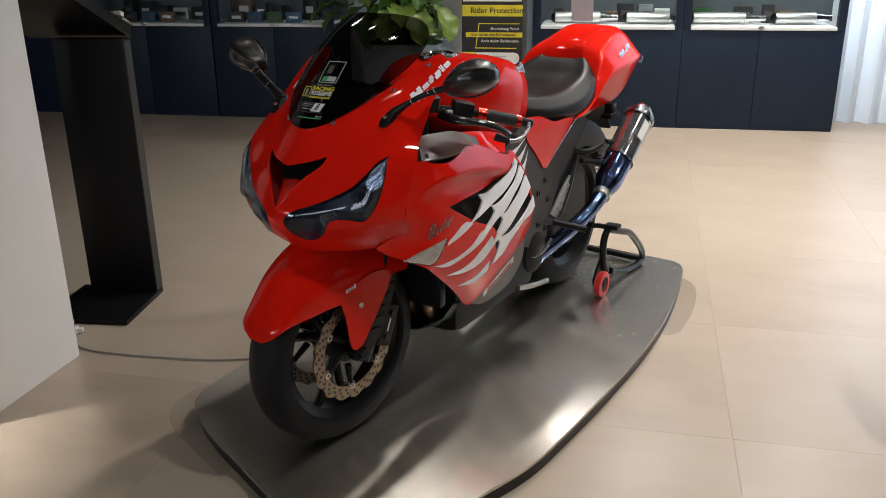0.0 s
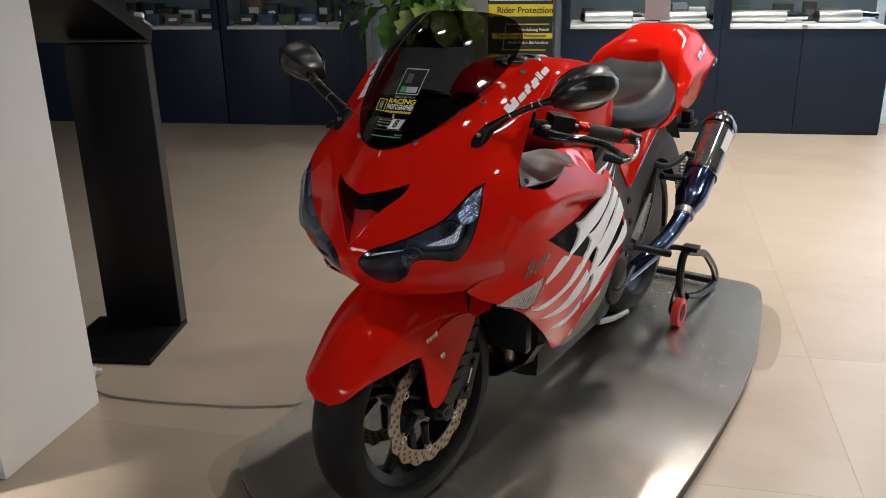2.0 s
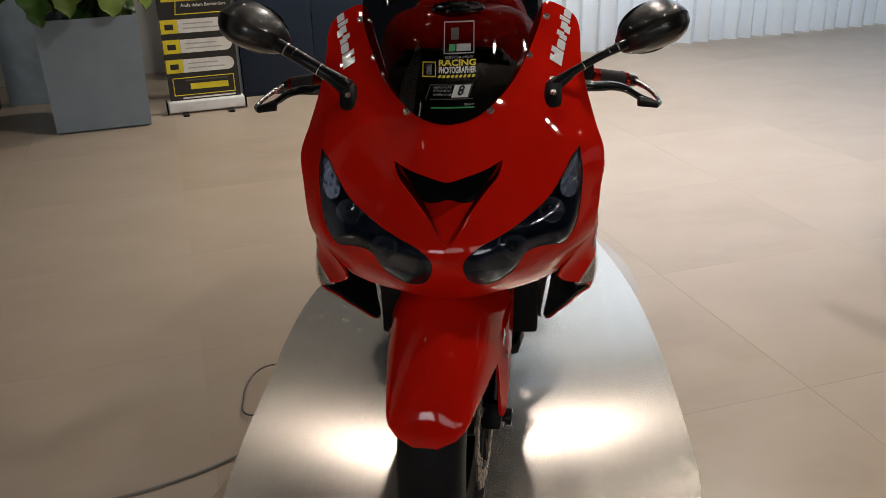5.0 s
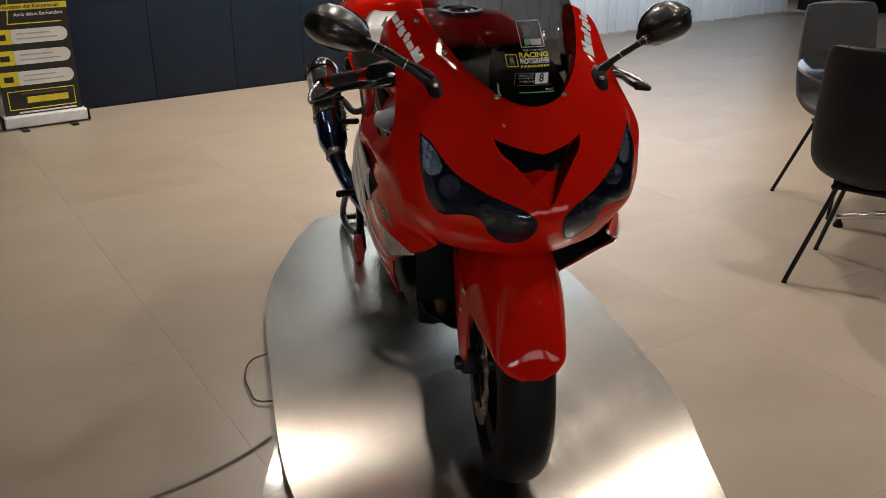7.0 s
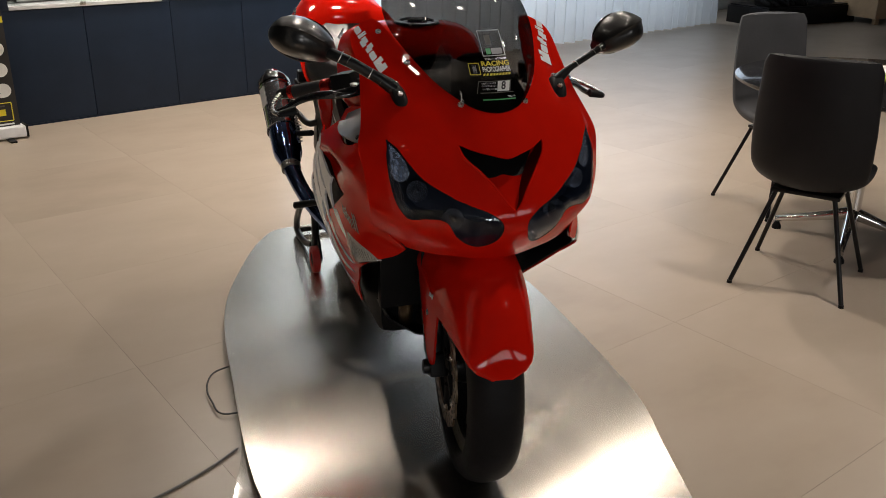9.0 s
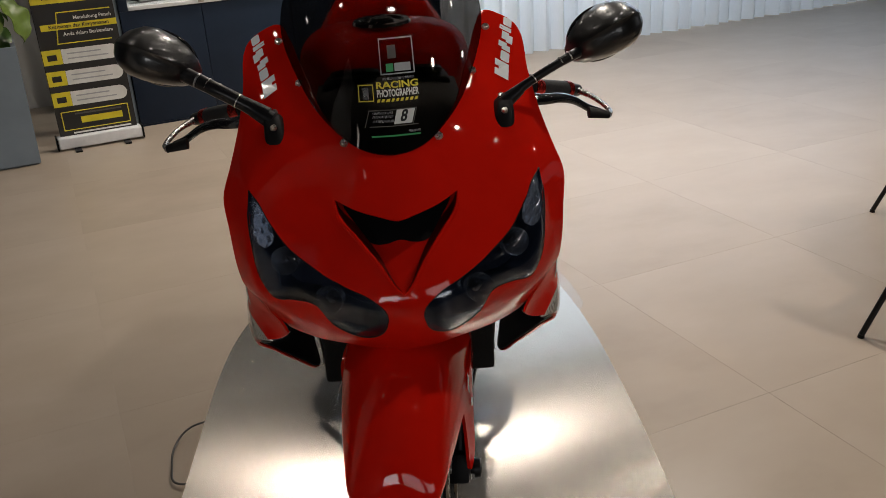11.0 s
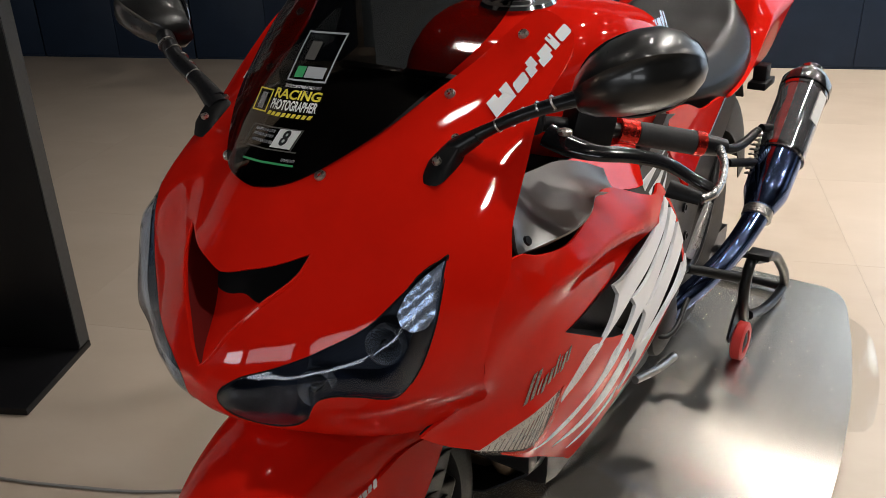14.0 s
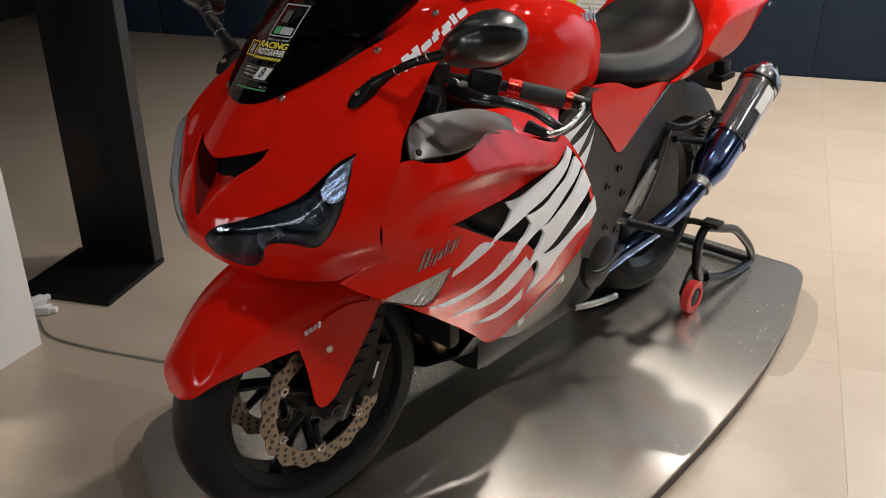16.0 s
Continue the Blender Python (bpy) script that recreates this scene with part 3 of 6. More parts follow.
def potted_plant():
    ob = thing("potted_plant", "large-leaved green indoor plant in a blue-grey planter", "plant", m=pose(-0.76, 4.62, 0))
    part("planter_box", loft([[(s * a, t * a, z) for s, t in ((-1, -1), (1, -1), (1, 1), (-1, 1))] for z, a in ((0, 0.27), (0.012, 0.285), (0.70, 0.30), (0.70, 0.275), (0.63, 0.272))]), PLANTER, ob, smooth=False)
    part("soil_bed", box(-0.27, 0.27, -0.27, 0.27, 0.60, 0.632, 0.01), SOIL, ob)
    rnd = random.Random(11)
    shapes = [finish(leaf_mesh(l, w), "leaf", m) for l, w, m in ((0.30, 0.10, LEAF), (0.26, 0.085, LEAF), (0.28, 0.10, LEAF_PALE), (0.22, 0.075, LEAF))]
    for k in range(9):
        a = k * 0.7 + rnd.uniform(-0.2, 0.2)
        top = Vector((0.32 * math.cos(a) * rnd.uniform(0.3, 1), 0.30 * math.sin(a) * rnd.uniform(0.3, 1) - 0.05, rnd.uniform(1.15, 1.75)))
        base = Vector((0.07 * math.cos(a), 0.07 * math.sin(a), 0.62))
        mid = base.lerp(top, 0.5) + Vector((0.05 * math.cos(a), 0.05 * math.sin(a), 0.1))
        part("stem", tube([base, mid, top], [0.014, 0.011, 0.006], 7), SOIL, ob)
        for j in range(11):
            f = 0.22 + 0.78 * j / 10
            p = base.lerp(mid, f * 2) if f < 0.5 else mid.lerp(top, f * 2 - 1)
            leaf = new("leaf", rnd.choice(shapes))
            leaf.parent = ob
            leaf.matrix_local = Matrix.Translation(p) @ pose(0, 0, 0, rnd.uniform(-60, 15), rnd.uniform(-25, 25), rnd.uniform(0, 360)) @ Matrix.Scale(rnd.uniform(0.7, 1.15), 4)
    for x, y, rz, rx in ((0.12, -0.22, 200, -62), (-0.05, -0.26, 170, -50), (-0.3, -0.1, 120, -45), (-0.42, -0.05, 95, -35), (0.24, -0.1, 235, -58), (-0.2, -0.22, 150, -68), (0.02, -0.2, 185, -20), (-0.5, 0.02, 100, -20)):
        leaf = new("leaf", shapes[2 if rz > 160 else 0])
        leaf.parent = ob
        leaf.matrix_local = Matrix.Translation((x, y, 0.98)) @ pose(0, 0, 0, rx, 0, rz) @ Matrix.Scale(1.1, 4)
    return ob


potted_plant()
tagged(part("side_screen", box(-1.40, -1.12, 5.32, 5.36, 0, 2.5, 0.004), surface("pale_blue_panel", (0.42, 0.52, 0.60), 0.5), None), "pale blue-white panel standing behind the planter", "panel", kind="structure")
tagged(part("grey_post", box(0.145, 0.197, 4.90, 4.96, 0, 2.5, 0.004), PLANTER, None), "blue-grey post beside the display cabinet", "post", kind="structure")


# ---- kiosk by the pillar ----
def kiosk():
    ob = thing("display_kiosk", "tall black laminate kiosk with a sloping reading top", "kiosk", m=pose(-1.14, 1.06, 0, 0, 0, 4))
    part("base_plate", box(-0.37, 0.0, -0.33, 0.035, 0.0, 0.022, 0.003), BLACK_PANEL, ob)
    part("upright_panel", box(-0.305, -0.002, -0.03, 0.03, 0.0225, 1.12, 0.004), BLACK_PANEL, ob)
    part("edge_strip", box(-0.0018, 0.0026, -0.028, 0.028, 0.03, 1.11), surface("kiosk_edge", (0.025, 0.026, 0.028), 0.4), ob, "dark grey edge strip", smooth=False)
    top = box(-0.44, 0.0, -0.40, 0.05, 0.0, 0.05, 0.006)
    part("reading_top", moved(top, pose(0, 0.0, 1.135, -24, 0, 0)), BLACK_PANEL, ob)
    part("metal_ledge", moved(box(-0.42, 0.002, -0.03, 0.054, 0.051, 0.063, 0.003), pose(0, 0, 1.135, -24, 0, 0)), ALLOY, ob, "bare metal ledge")
    part("ledge_clip", moved(box(-0.03, 0.0, -0.045, -0.02, 0.064, 0.082, 0.003), pose(0, 0, 1.135, -24, 0, 0)), WHITE_TRIM, ob)
    return ob


kiosk()
board = thing("poster_board", "green poster board with a pale blue border standing against the column", "board", m=pose(-1.2, -0.085, 0, 0, 0, -4))
part("border_panel", box(-0.52, -0.012, 0.0, 0.02, 0.0, 1.5, 0.003), BLUE_BOARD, board, "pale blue border")
part("printed_face", box(-0.50, -0.04, -0.0035, -0.0005, 0.03, 1.47), GREEN_BOARD, board, "green printed face", smooth=False)


# ---- chairs and table ----
def chair(m, material, label):
    ob = thing("dining_chair", label, "chair", "chairs round the table", m)
    line = [(-0.250, 0.945, 0.168, 0.010, 0.045), (-0.2505, 0.938, 0.192, 0.017, 0.05), (-0.250, 0.90, 0.208, 0.021, 0.06), (-0.245, 0.78, 0.216, 0.024, 0.065), (-0.232, 0.66, 0.222, 0.027, 0.065), (-0.212, 0.56, 0.222, 0.030, 0.06), (-0.180, 0.49, 0.218, 0.034, 0.05),
            (-0.12, 0.450, 0.212, 0.038, 0.04), (-0.03, 0.440, 0.212, 0.038, 0.03), (0.08, 0.442, 0.212, 0.037, 0.022), (0.17, 0.448, 0.208, 0.035, 0.015), (0.215, 0.444, 0.198, 0.030, 0.012), (0.235, 0.440, 0.18, 0.016, 0.01)]
    path = spline([Vector((0, y, z)) for y, z, *_ in line], 4)
    shape = spline([Vector((w, h, d)) for _, _, w, h, d in line], 4)
    rings = []
    for k, c in enumerate(path):
        d = (path[min(k + 1, len(path) - 1)] - path[max(k - 1, 0)]).normalized()
        n = d.cross(Vector((1, 0, 0)))
        n = -n if n.y + n.z < 0 else n
        w, h, dish = shape[k]
        ring = []
        for a in (2 * math.pi * i / 36 for i in range(36)):
            ca, sa = math.copysign(abs(math.cos(a)) ** 0.55, math.cos(a)), math.copysign(abs(math.sin(a)) ** 0.8, math.sin(a))
            ring.append(tuple(c + Vector((w * ca, 0, 0)) + n * (h * sa + dish * ca * ca)))
        rings.append(ring)
    part("shell", loft(rings), material, ob)
    seam = [rings[k][i] for k, i in ((2, 9), (16, 9), (24, 9), (34, 9), (46, 9))]
    for s in (0.13, -0.13):
        part("seam", tube([(s, p[1], p[2] + 0.004) for p in seam], 0.0025, 6), material, ob)
    part("seat_plate", box(-0.13, 0.13, -0.12, 0.13, 0.388, 0.404, 0.004), SATIN_BLACK, ob)
    for sx, sy in ((-1, -1), (1, -1), (-1, 1), (1, 1)):
        leg = part("leg", tube([(sx * 0.11, sy * 0.11, 0.394), (sx * 0.215, sy * 0.215, 0.012)], 0.0095), SATIN_BLACK, ob)
        part("foot_glide", lathe([(0, 0.0), (0, 0.011), (0.0115, 0.01), (0.0115, 0)], 12, "Z", bm=None), BLACK, leg).matrix_local = Matrix.Translation((sx * 0.216, sy * 0.216, 0))
    return ob


chair(pose(1.966, 0.181, 0, 0, 0, -73.5), CHAIR_DARK, "black upholstered shell chair on thin black metal legs")
chair(pose(2.775, 0.762, 0, 0, 0, 160), CHAIR_GREY, "dark grey upholstered shell chair on thin black metal legs")


def table():
    ob = thing("meeting_table", "round dark table on a chrome pedestal with four splayed feet", "table", m=pose(2.56, 0.253, 0))
    part("tabletop", lathe([(0.725, 0.0), (0.725, 0.585), (0.732, 0.597), (0.744, 0.597), (0.75, 0.585), (0.75, 0.0)], 64, "Z"), GLOSS_BLACK, ob)
    part("pedestal", lathe([(0.05, 0.0), (0.05, 0.035), (0.12, 0.03), (0.69, 0.03), (0.72, 0.05), (0.7245, 0.12), (0.7245, 0)], 32, "Z"), CHROME, ob)
    for a in (20, 110, 200, 290):
        c, s = math.cos(radians(a)), math.sin(radians(a))
        foot = part("pedestal_foot", tube([(0.02 * c, 0.02 * s, 0.13), (0.12 * c, 0.12 * s, 0.10), (0.33 * c, 0.33 * s, 0.045)], [0.03, 0.022, 0.014], 12), CHROME, ob)
        part("foot_pad", lathe([(0, 0), (0, 0.022), (0.012, 0.022), (0.034, 0.009), (0.034, 0)], 16, "Z"), BLACK, foot).matrix_local = Matrix.Translation((0.32 * c, 0.32 * s, 0))
    return ob


table()
for (px, py, pm, pl) in ((2.70, 0.16, surface("lime_print", (0.42, 0.52, 0.06), 0.5), "lime green magazine lying on the dark table"), (2.78, 0.26, BANNER_WHITE, "white sheet of paper lying on the dark table")):
    mag = tagged(part("magazine", box(-0.11, 0.11, -0.15, 0.15, 0.751, 0.757, 0.001), pm, None), pl, "magazine")
    mag.matrix_world = pose(px, py, 0.0 if pm is not BANNER_WHITE else 0.0065, 0, 0, 25)

# far goods beyond the curtain
low = thing("display_plinth", "low black display plinth standing near the curtain", "plinth", m=pose(9.9, 4.75, 0, 0, 0, -12))
part("plinth_body", box(-0.75, 0.9, -0.35, 0.35, 0.0, 0.22, 0.01), BLACK, low)
part("plinth_top", box(-0.73, 0.88, -0.33, 0.33, 0.221, 0.24, 0.006), SATIN_BLACK, low)
for k, x in enumerate((-0.62, -0.35, -0.1)):
    goods = thing("riding_boots", "pair of tall black riding boots on a black plinth", "boots", "boots on the plinth", pose(9.9, 4.75, 0.2405, 0, 0, -12) @ pose(x, -0.15, 0, 0, 0, 10 * k))
    for s in (-0.055, 0.055):
        part("boot", loft([oval(s, y, z0, z1, w, 14, 2.4) for y, z0, z1, w in ((-0.17, 0.0, 0.05, 0.03), (-0.12, 0, 0.08, 0.042), (-0.05, 0, 0.12, 0.044), (0.0, 0, 0.36, 0.045), (0.06, 0.0, 0.37, 0.048), (0.1, 0.01, 0.36, 0.035))]), BLACK, goods)
crate = thing("wooden_counter", "light brown wooden counter on short legs", "counter", m=pose(11.3, 3.95, 0, 0, 0, -15))
part("counter_body", box(-0.8, 0.8, -0.35, 0.35, 0.08, 0.9, 0.008), WOOD, crate)
for sx in (-0.7, 0.0, 0.7):
    for sy in (-0.28, 0.28):
        part("leg", box(sx - 0.03, sx + 0.03, sy - 0.03, sy + 0.03, 0, 0.0798, 0.004), WOOD, crate)
for x, y, a in ((-1.30, 0.62, 20), (-1.36, 0.66, 75)):
    plug = thing("power_adapter", "small white power plug lying on the floor", "plug", "plugs by the column", pose(x, y, 0.001, 0, 0, a))
    part("plug_body", box(-0.03, 0.03, -0.018, 0.018, 0, 0.03, 0.006), WHITE_TRIM, plug)
    part("plug_cap", box(0.0302, 0.05, -0.01, 0.01, 0.006, 0.024, 0.004), WHITE_TRIM, plug)


# ---- platform under the motorcycle ----
BIKE = pose(0, 0, 0, 0, 0, -22.7)
DECK = 0.05


def slab(outline, z0, z1, bevel=0.0, n=4):
    line = spline([Vector(p) for p in outline], n, True, 1.4)
    own = loft([[(p.x, p.y, z) for p in line] for z in (z0, z1)])
    if bevel:
        bmesh.ops.bevel(own, geom=[e for e in own.edges if abs(e.verts[0].co.z - z1) < 1e-6 and abs(e.verts[1].co.z - z1) < 1e-6], offset=bevel, segments=2, affect="EDGES")
    return own


DECK_LINE = [(-0.588, 0.25), (-0.572, 0.05), (-0.545, -0.07), (-0.50, -0.12), (-0.09, -0.295), (0.30, -0.42), (0.40, -0.44), (0.45, -0.38), (0.476, -0.28), (0.53, -0.05), (0.585, 0.17), (0.60, 0.40), (0.606, 0.80), (0.598, 1.10),
             (0.565, 1.42), (0.49, 1.80), (0.445, 1.94), (0.40, 1.985), (0.33, 1.99), (-0.20, 1.985), (-0.29, 1.965), (-0.345, 1.90), (-0.515, 1.45), (-0.57, 1.22), (-0.59, 1.0), (-0.592, 0.6)]
plat = thing("display_platform", "low brushed stainless steel display platform with rounded corners", "platform", m=BIKE)
part("top_plate", slab(DECK_LINE, 0.041, DECK, 0.002), BRUSHED, plat)
part("edge_band", slab([(x * 0.993 , 0.8 + (y - 0.8) * 0.995) for x, y in DECK_LINE], 0.0, 0.0408), SATIN_BLACK, plat, "dark edge band")
for pts, lab in (([(0.46, 1.92), (0.53, 1.86), (0.585, 1.72), (0.63, 1.45), (0.62, 1.32), (0.585, 1.3), (0.52, 1.6)], "clear plastic sheet poking out from under the platform edge"),
                 ([(-0.585, 0.60), (-0.60, 0.30), (-0.64, 0.10), (-0.655, -0.05), (-0.60, -0.15), (-0.40, -0.24), (-0.2, -0.30), (-0.2, -0.2), (-0.5, 0.0), (-0.55, 0.3)], "clear plastic sheet poking out from under the platform edge")):
    cs = tagged(part("clear_sheet", slab(pts, 0.002, 0.005), CLEAR, None), lab, "plastic sheet")
    cs.matrix_world, cs.visible_shadow = BIKE, False

for pts, r, mat_, lab in (([(-1.28, 0.58, 0.006), (-1.18, 0.505, 0.005), (-1.0, 0.48, 0.005), (-0.81, 0.48, 0.005), (-0.66, 0.487, 0.005), (-0.52, 0.515, 0.005), (-0.43, 0.545, 0.006)], 0.0034, CABLE, "thin grey cable lying on the tile floor"),
                          ([(-0.33, 0.70, 0.010), (-0.385, 0.73, 0.012), (-0.38, 0.80, 0.014), (-0.355, 0.89, 0.016), (-0.30, 0.955, 0.02), (-0.235, 0.96, 0.022)], 0.003, DARK_CABLE, "thin dark cable looping out from under the platform")):
    tagged(part("cable", tube(pts, r, 8), mat_, None), lab, "cable")


# ---- motorcycle ----
bike = thing("motorcycle", "bright red faired sport motorcycle with white claw stripes on a stand", "motorcycle", m=BIKE)
AXLE_F, AXLE_R = Vector((0, 0.032, 0.352)), Vector((0, 1.49, 0.365))
STEER = Matrix.Translation((-0.006, 0.07, 0)) @ pose(0, 0, 0, 0, 0, -7.0) @ Matrix.Translation((0, -0.07, 0))

nose_y = field([0, 0.05, 0.10, 0.15, 0.20, 0.24, 0.28], [0.68, 0.74, 0.80, 0.88, 0.96, 1.04, 1.10, 1.16],
               [[-0.075, -0.065, -0.045, -0.02, 0.02, 0.07, 0.14], [-0.15, -0.14, -0.115, -0.085, -0.045, 0.01, 0.085], [-0.192, -0.182, -0.158, -0.126, -0.092, -0.055, 0.012],
                [-0.165, -0.158, -0.138, -0.109, -0.078, -0.048, 0.008], [-0.115, -0.105, -0.078, -0.056, -0.038, -0.012, 0.045], [-0.045, -0.037, -0.005, 0.025, 0.06, 0.10, 0.16],
                [0.02, 0.03, 0.07, 0.135, 0.18, 0.19, 0.22], [0.10, 0.11, 0.16, 0.24, 0.265, 0.285, 0.30]])
side_x = field([0, 0.1, 0.2, 0.35, 0.5, 0.65, 0.8], [0.30, 0.36, 0.45, 0.55, 0.64, 0.72, 0.79, 0.86, 0.93],
               [[0.06, 0.09, 0.12, 0.15, 0.16, 0.15, 0.14], [0.10, 0.14, 0.17, 0.20, 0.21, 0.2, 0.19], [0.16, 0.2, 0.225, 0.245, 0.25, 0.245, 0.23], [0.2, 0.245, 0.27, 0.285, 0.285, 0.28, 0.26],
                [0.228, 0.292, 0.30, 0.305, 0.305, 0.303, 0.29], [0.226, 0.287, 0.305, 0.308, 0.305, 0.30, 0.285], [0.265, 0.293, 0.307, 0.30, 0.298, 0.29, 0.27],
                [0.265, 0.297, 0.31, 0.302, 0.29, 0.27, 0.25], [0.265, 0.29, 0.295, 0.275, 0.245, 0.235, 0.22]])
screen_y = field([0, 0.06, 0.12, 0.17], [1.02, 1.08, 1.12, 1.18, 1.24, 1.29],
                 [[-0.062, -0.05, 0.0, 0.05], [-0.014, -0.003, 0.042, 0.10], [0.02, 0.032, 0.077, 0.14], [0.08, 0.094, 0.142, 0.21], [0.16, 0.177, 0.232, 0.30], [0.27, 0.288, 0.34, 0.40]])


def nose(u, v):
    """The nose with a soft crease that runs from each mirror foot down to the scoop."""
    a = abs(u)
    k = min(1.0, max(0.0, (v - 0.90) / 0.06)) * min(1.0, max(0.0, (1.075 - v) / 0.05))
    off = (a - 0.105) * 0.62 - (v - 0.965) * 0.78
    return (u, nose_y(a, v) - 0.0026 * k * math.exp(-(off / 0.016) ** 2), v)


def flank(u, v):
    return (side_x(u, v), u, v)


def screen(u, v):
    return (u, screen_y(abs(u), v), v)


def both(line):
    """Mirrors half an outline, from the centre line up and back to it, to a whole one."""
    return line + [(-x, z) for x, z in reversed(line) if x > 1e-6]


def cup(surf, outline, depth, shrink=0.85, mirror=False):
    """A recess behind an outline: a wall and a floor."""
    line = resample(spline([Vector(q) for q in outline], 5, True), 0.01)
    mid = sum(line, Vector((0, 0))) / len(line)
    rings = []
    for d, k in ((0.0, 1.0), (depth * 0.5, 0.96), (depth, shrink)):
        ring = []
        for q in line:
            w = mid + (q - mid) * k
            p = Vector(surf(w.x, w.y))
            n = (Vector(surf(w.x + 0.002, w.y)) - p).cross(Vector(surf(w.x, w.y + 0.002)) - p).normalized()
            p -= n * d
            ring.append((-p.x if mirror else p.x, p.y, p.z))
        rings.append(ring)
    own = bmesh.new()
    loft(rings, True, False, own)
    own.verts.ensure_lookup_table()
    base = own.verts[-len(line):]
    own.faces.new(base)
    bmesh.ops.triangulate(own, faces=[f for f in own.faces if len(f.verts) > 4])
    return own


def wrapped(bm, surf, u, v, turn=0.0, offset=0.0008, mirror=False):
    """Lays flat lettering or shapes onto a curved surface."""
    c, s = math.cos(radians(turn)), math.sin(radians(turn))
    for w in bm.verts:
        x, y, h = w.co
        a, b = u + x * c - y * s, v + x * s + y * c
        p = Vector(surf(a, b))
        n = (Vector(surf(a + 0.002, b)) - p).cross(Vector(surf(a, b + 0.002)) - p).normalized()
        p += n * (offset + max(h, 0))
        w.co = (-p.x if mirror else p.x, p.y, p.z)
    return bm


NOTCHED = [[(0, 0), (1, 0), (1, 1), (0.6, 1), (0.6, 0.7), (0.4, 0.7), (0.4, 1), (0, 1)], [(0.1, 0), (0.9, 0), (1, 0.15), (1, 0.85), (0.9, 1), (0.1, 1), (0, 0.85), (0, 0.15)],
           [(0, 0), (0.7, 0), (0.7, 0.3), (1, 0.3), (1, 1), (0.3, 1), (0.3, 0.7), (0, 0.7)], [(0, -0.2), (0.8, -0.2), (0.8, 0.2), (1, 0.2), (1, 1), (0.2, 1), (0.2, 0.5), (0, 0.5)]]


def blocks(widths, height, gap, slant=0.25):
    """Plain slanted bars, a mesh each, that stand in for a maker's lettering."""
    out, x = [], -(sum(w for w, _ in widths) + gap * (len(widths) - 1)) / 2
    for w, h in widths:
        own, hh = bmesh.new(), height * h
        line = NOTCHED[len(out) % 4]
        k4 = len(line)
        low = [own.verts.new((x + w * a + slant * b * hh, b * hh - height / 2, 0.0)) for a, b in line]
        top = [own.verts.new((v.co.x, v.co.y, 0.0006)) for v in low]
        for k in range(k4):
            own.faces.new((low[k], low[(k + 1) % k4], top[(k + 1) % k4], top[k]))
        own.faces.new(top)
        own.faces.new(low[::-1])
        out.append(own)
        x += w + gap
    return out


def marks(name, bars, place, material, parent, label):
    for own in bars:
        part(name, place(own), material, parent, label)


HEADLIGHT = [(0.241, 0.965), (0.245, 0.93), (0.243, 0.885), (0.233, 0.835), (0.213, 0.806), (0.176, 0.810), (0.143, 0.808), (0.118, 0.772), (0.077, 0.744), (0.048, 0.754), (0.031, 0.782), (0.028, 0.806), (0.05, 0.829), (0.09, 0.845), (0.14, 0.867), (0.18, 0.892), (0.207, 0.925), (0.224, 0.951)]
SCOOP = [(0, 0.938), (0.035, 0.945), (0.07, 0.953), (0.099, 0.963), (0.093, 0.940), (0.065, 0.912), (0.035, 0.878), (0.012, 0.845), (0, 0.835)]
COWL = both([(0, 0.688), (0.05, 0.69), (0.10, 0.697), (0.145, 0.700), (0.19, 0.708), (0.235, 0.722), (0.262, 0.750), (0.275, 0.785), (0.282, 0.83), (0.288, 0.89), (0.294, 0.94), (0.280, 0.985), (0.266, 1.04), (0.258, 1.09), (0.256, 1.152), (0.222, 1.178), (0.19, 1.185), (0.172, 1.165), (0.155, 1.135), (0.136, 1.108), (0.117, 1.08), (0.088, 1.054), (0.05, 1.031), (0, 1.022)])
cowl = part("nose_cowl", sheet(nose, COWL, [HEADLIGHT, [(-x, z) for x, z in reversed(HEADLIGHT)], both(SCOOP)], 0, 0.004, 0.013), RED, bike, "glossy red nose cowl")


def scoop_floor(u, v):
    return (u, nose_y(abs(u), v) + 0.003 + 0.10 * max(0.0, (v - 0.834) / 0.12) ** 0.8 * max(0.0, 1 - (abs(u) / 0.115) ** 3), v)


part("air_scoop", sheet(scoop_floor, both(SCOOP), (), 0, 0.003, 0.011), RED, bike, "recessed red air scoop")
edge = spline([Vector(q) for q in both(SCOOP)], 4, True)
part("scoop_wall", loft([[nose(q.x, q.y) for q in edge + edge[:1]], [scoop_floor(q.x, q.y) for q in edge + edge[:1]]], False, False), SCOOP_SHADE_RED, bike, "red scoop wall with its shade painted in", keep=True)
# black sheet on the red floor, painted in for the shade under the lip
part("scoop_mouth_shade", sheet(scoop_floor, both([(0, 0.893), (0.022, 0.889), (0.042, 0.890), (0.050, 0.894), (0.064, 0.910), (0.086, 0.937), (0.095, 0.9605), (0.045, 0.9455), (0, 0.932)]), (), 0.0015, 0.001, 0.008), BLACK, bike, "black sheet painting the shade in the scoop mouth")
for s in (1, -1):
    rim = [nose(s * x, z) for x, z in SCOOP[3:]]
    part("scoop_edge", tube([(x, y + 0.0022, z) for x, y, z in rim], [0.002, 0.0034, 0.0036, 0.0034, 0.0028, 0.002], 8, 4), RED, bike, "rounded red scoop edge")

HOUSING = surface("blue_black_housing", (0.010, 0.013, 0.022), 0.3, 0, 0.2, 15, 300, 0.0, spec=0.3, wear=0.03)
FACET = surface("faceted_reflector", (0.55, 0.58, 0.63), 0.24, 0.85, 0.12, 60, 300, 0.02, wear=0.05)
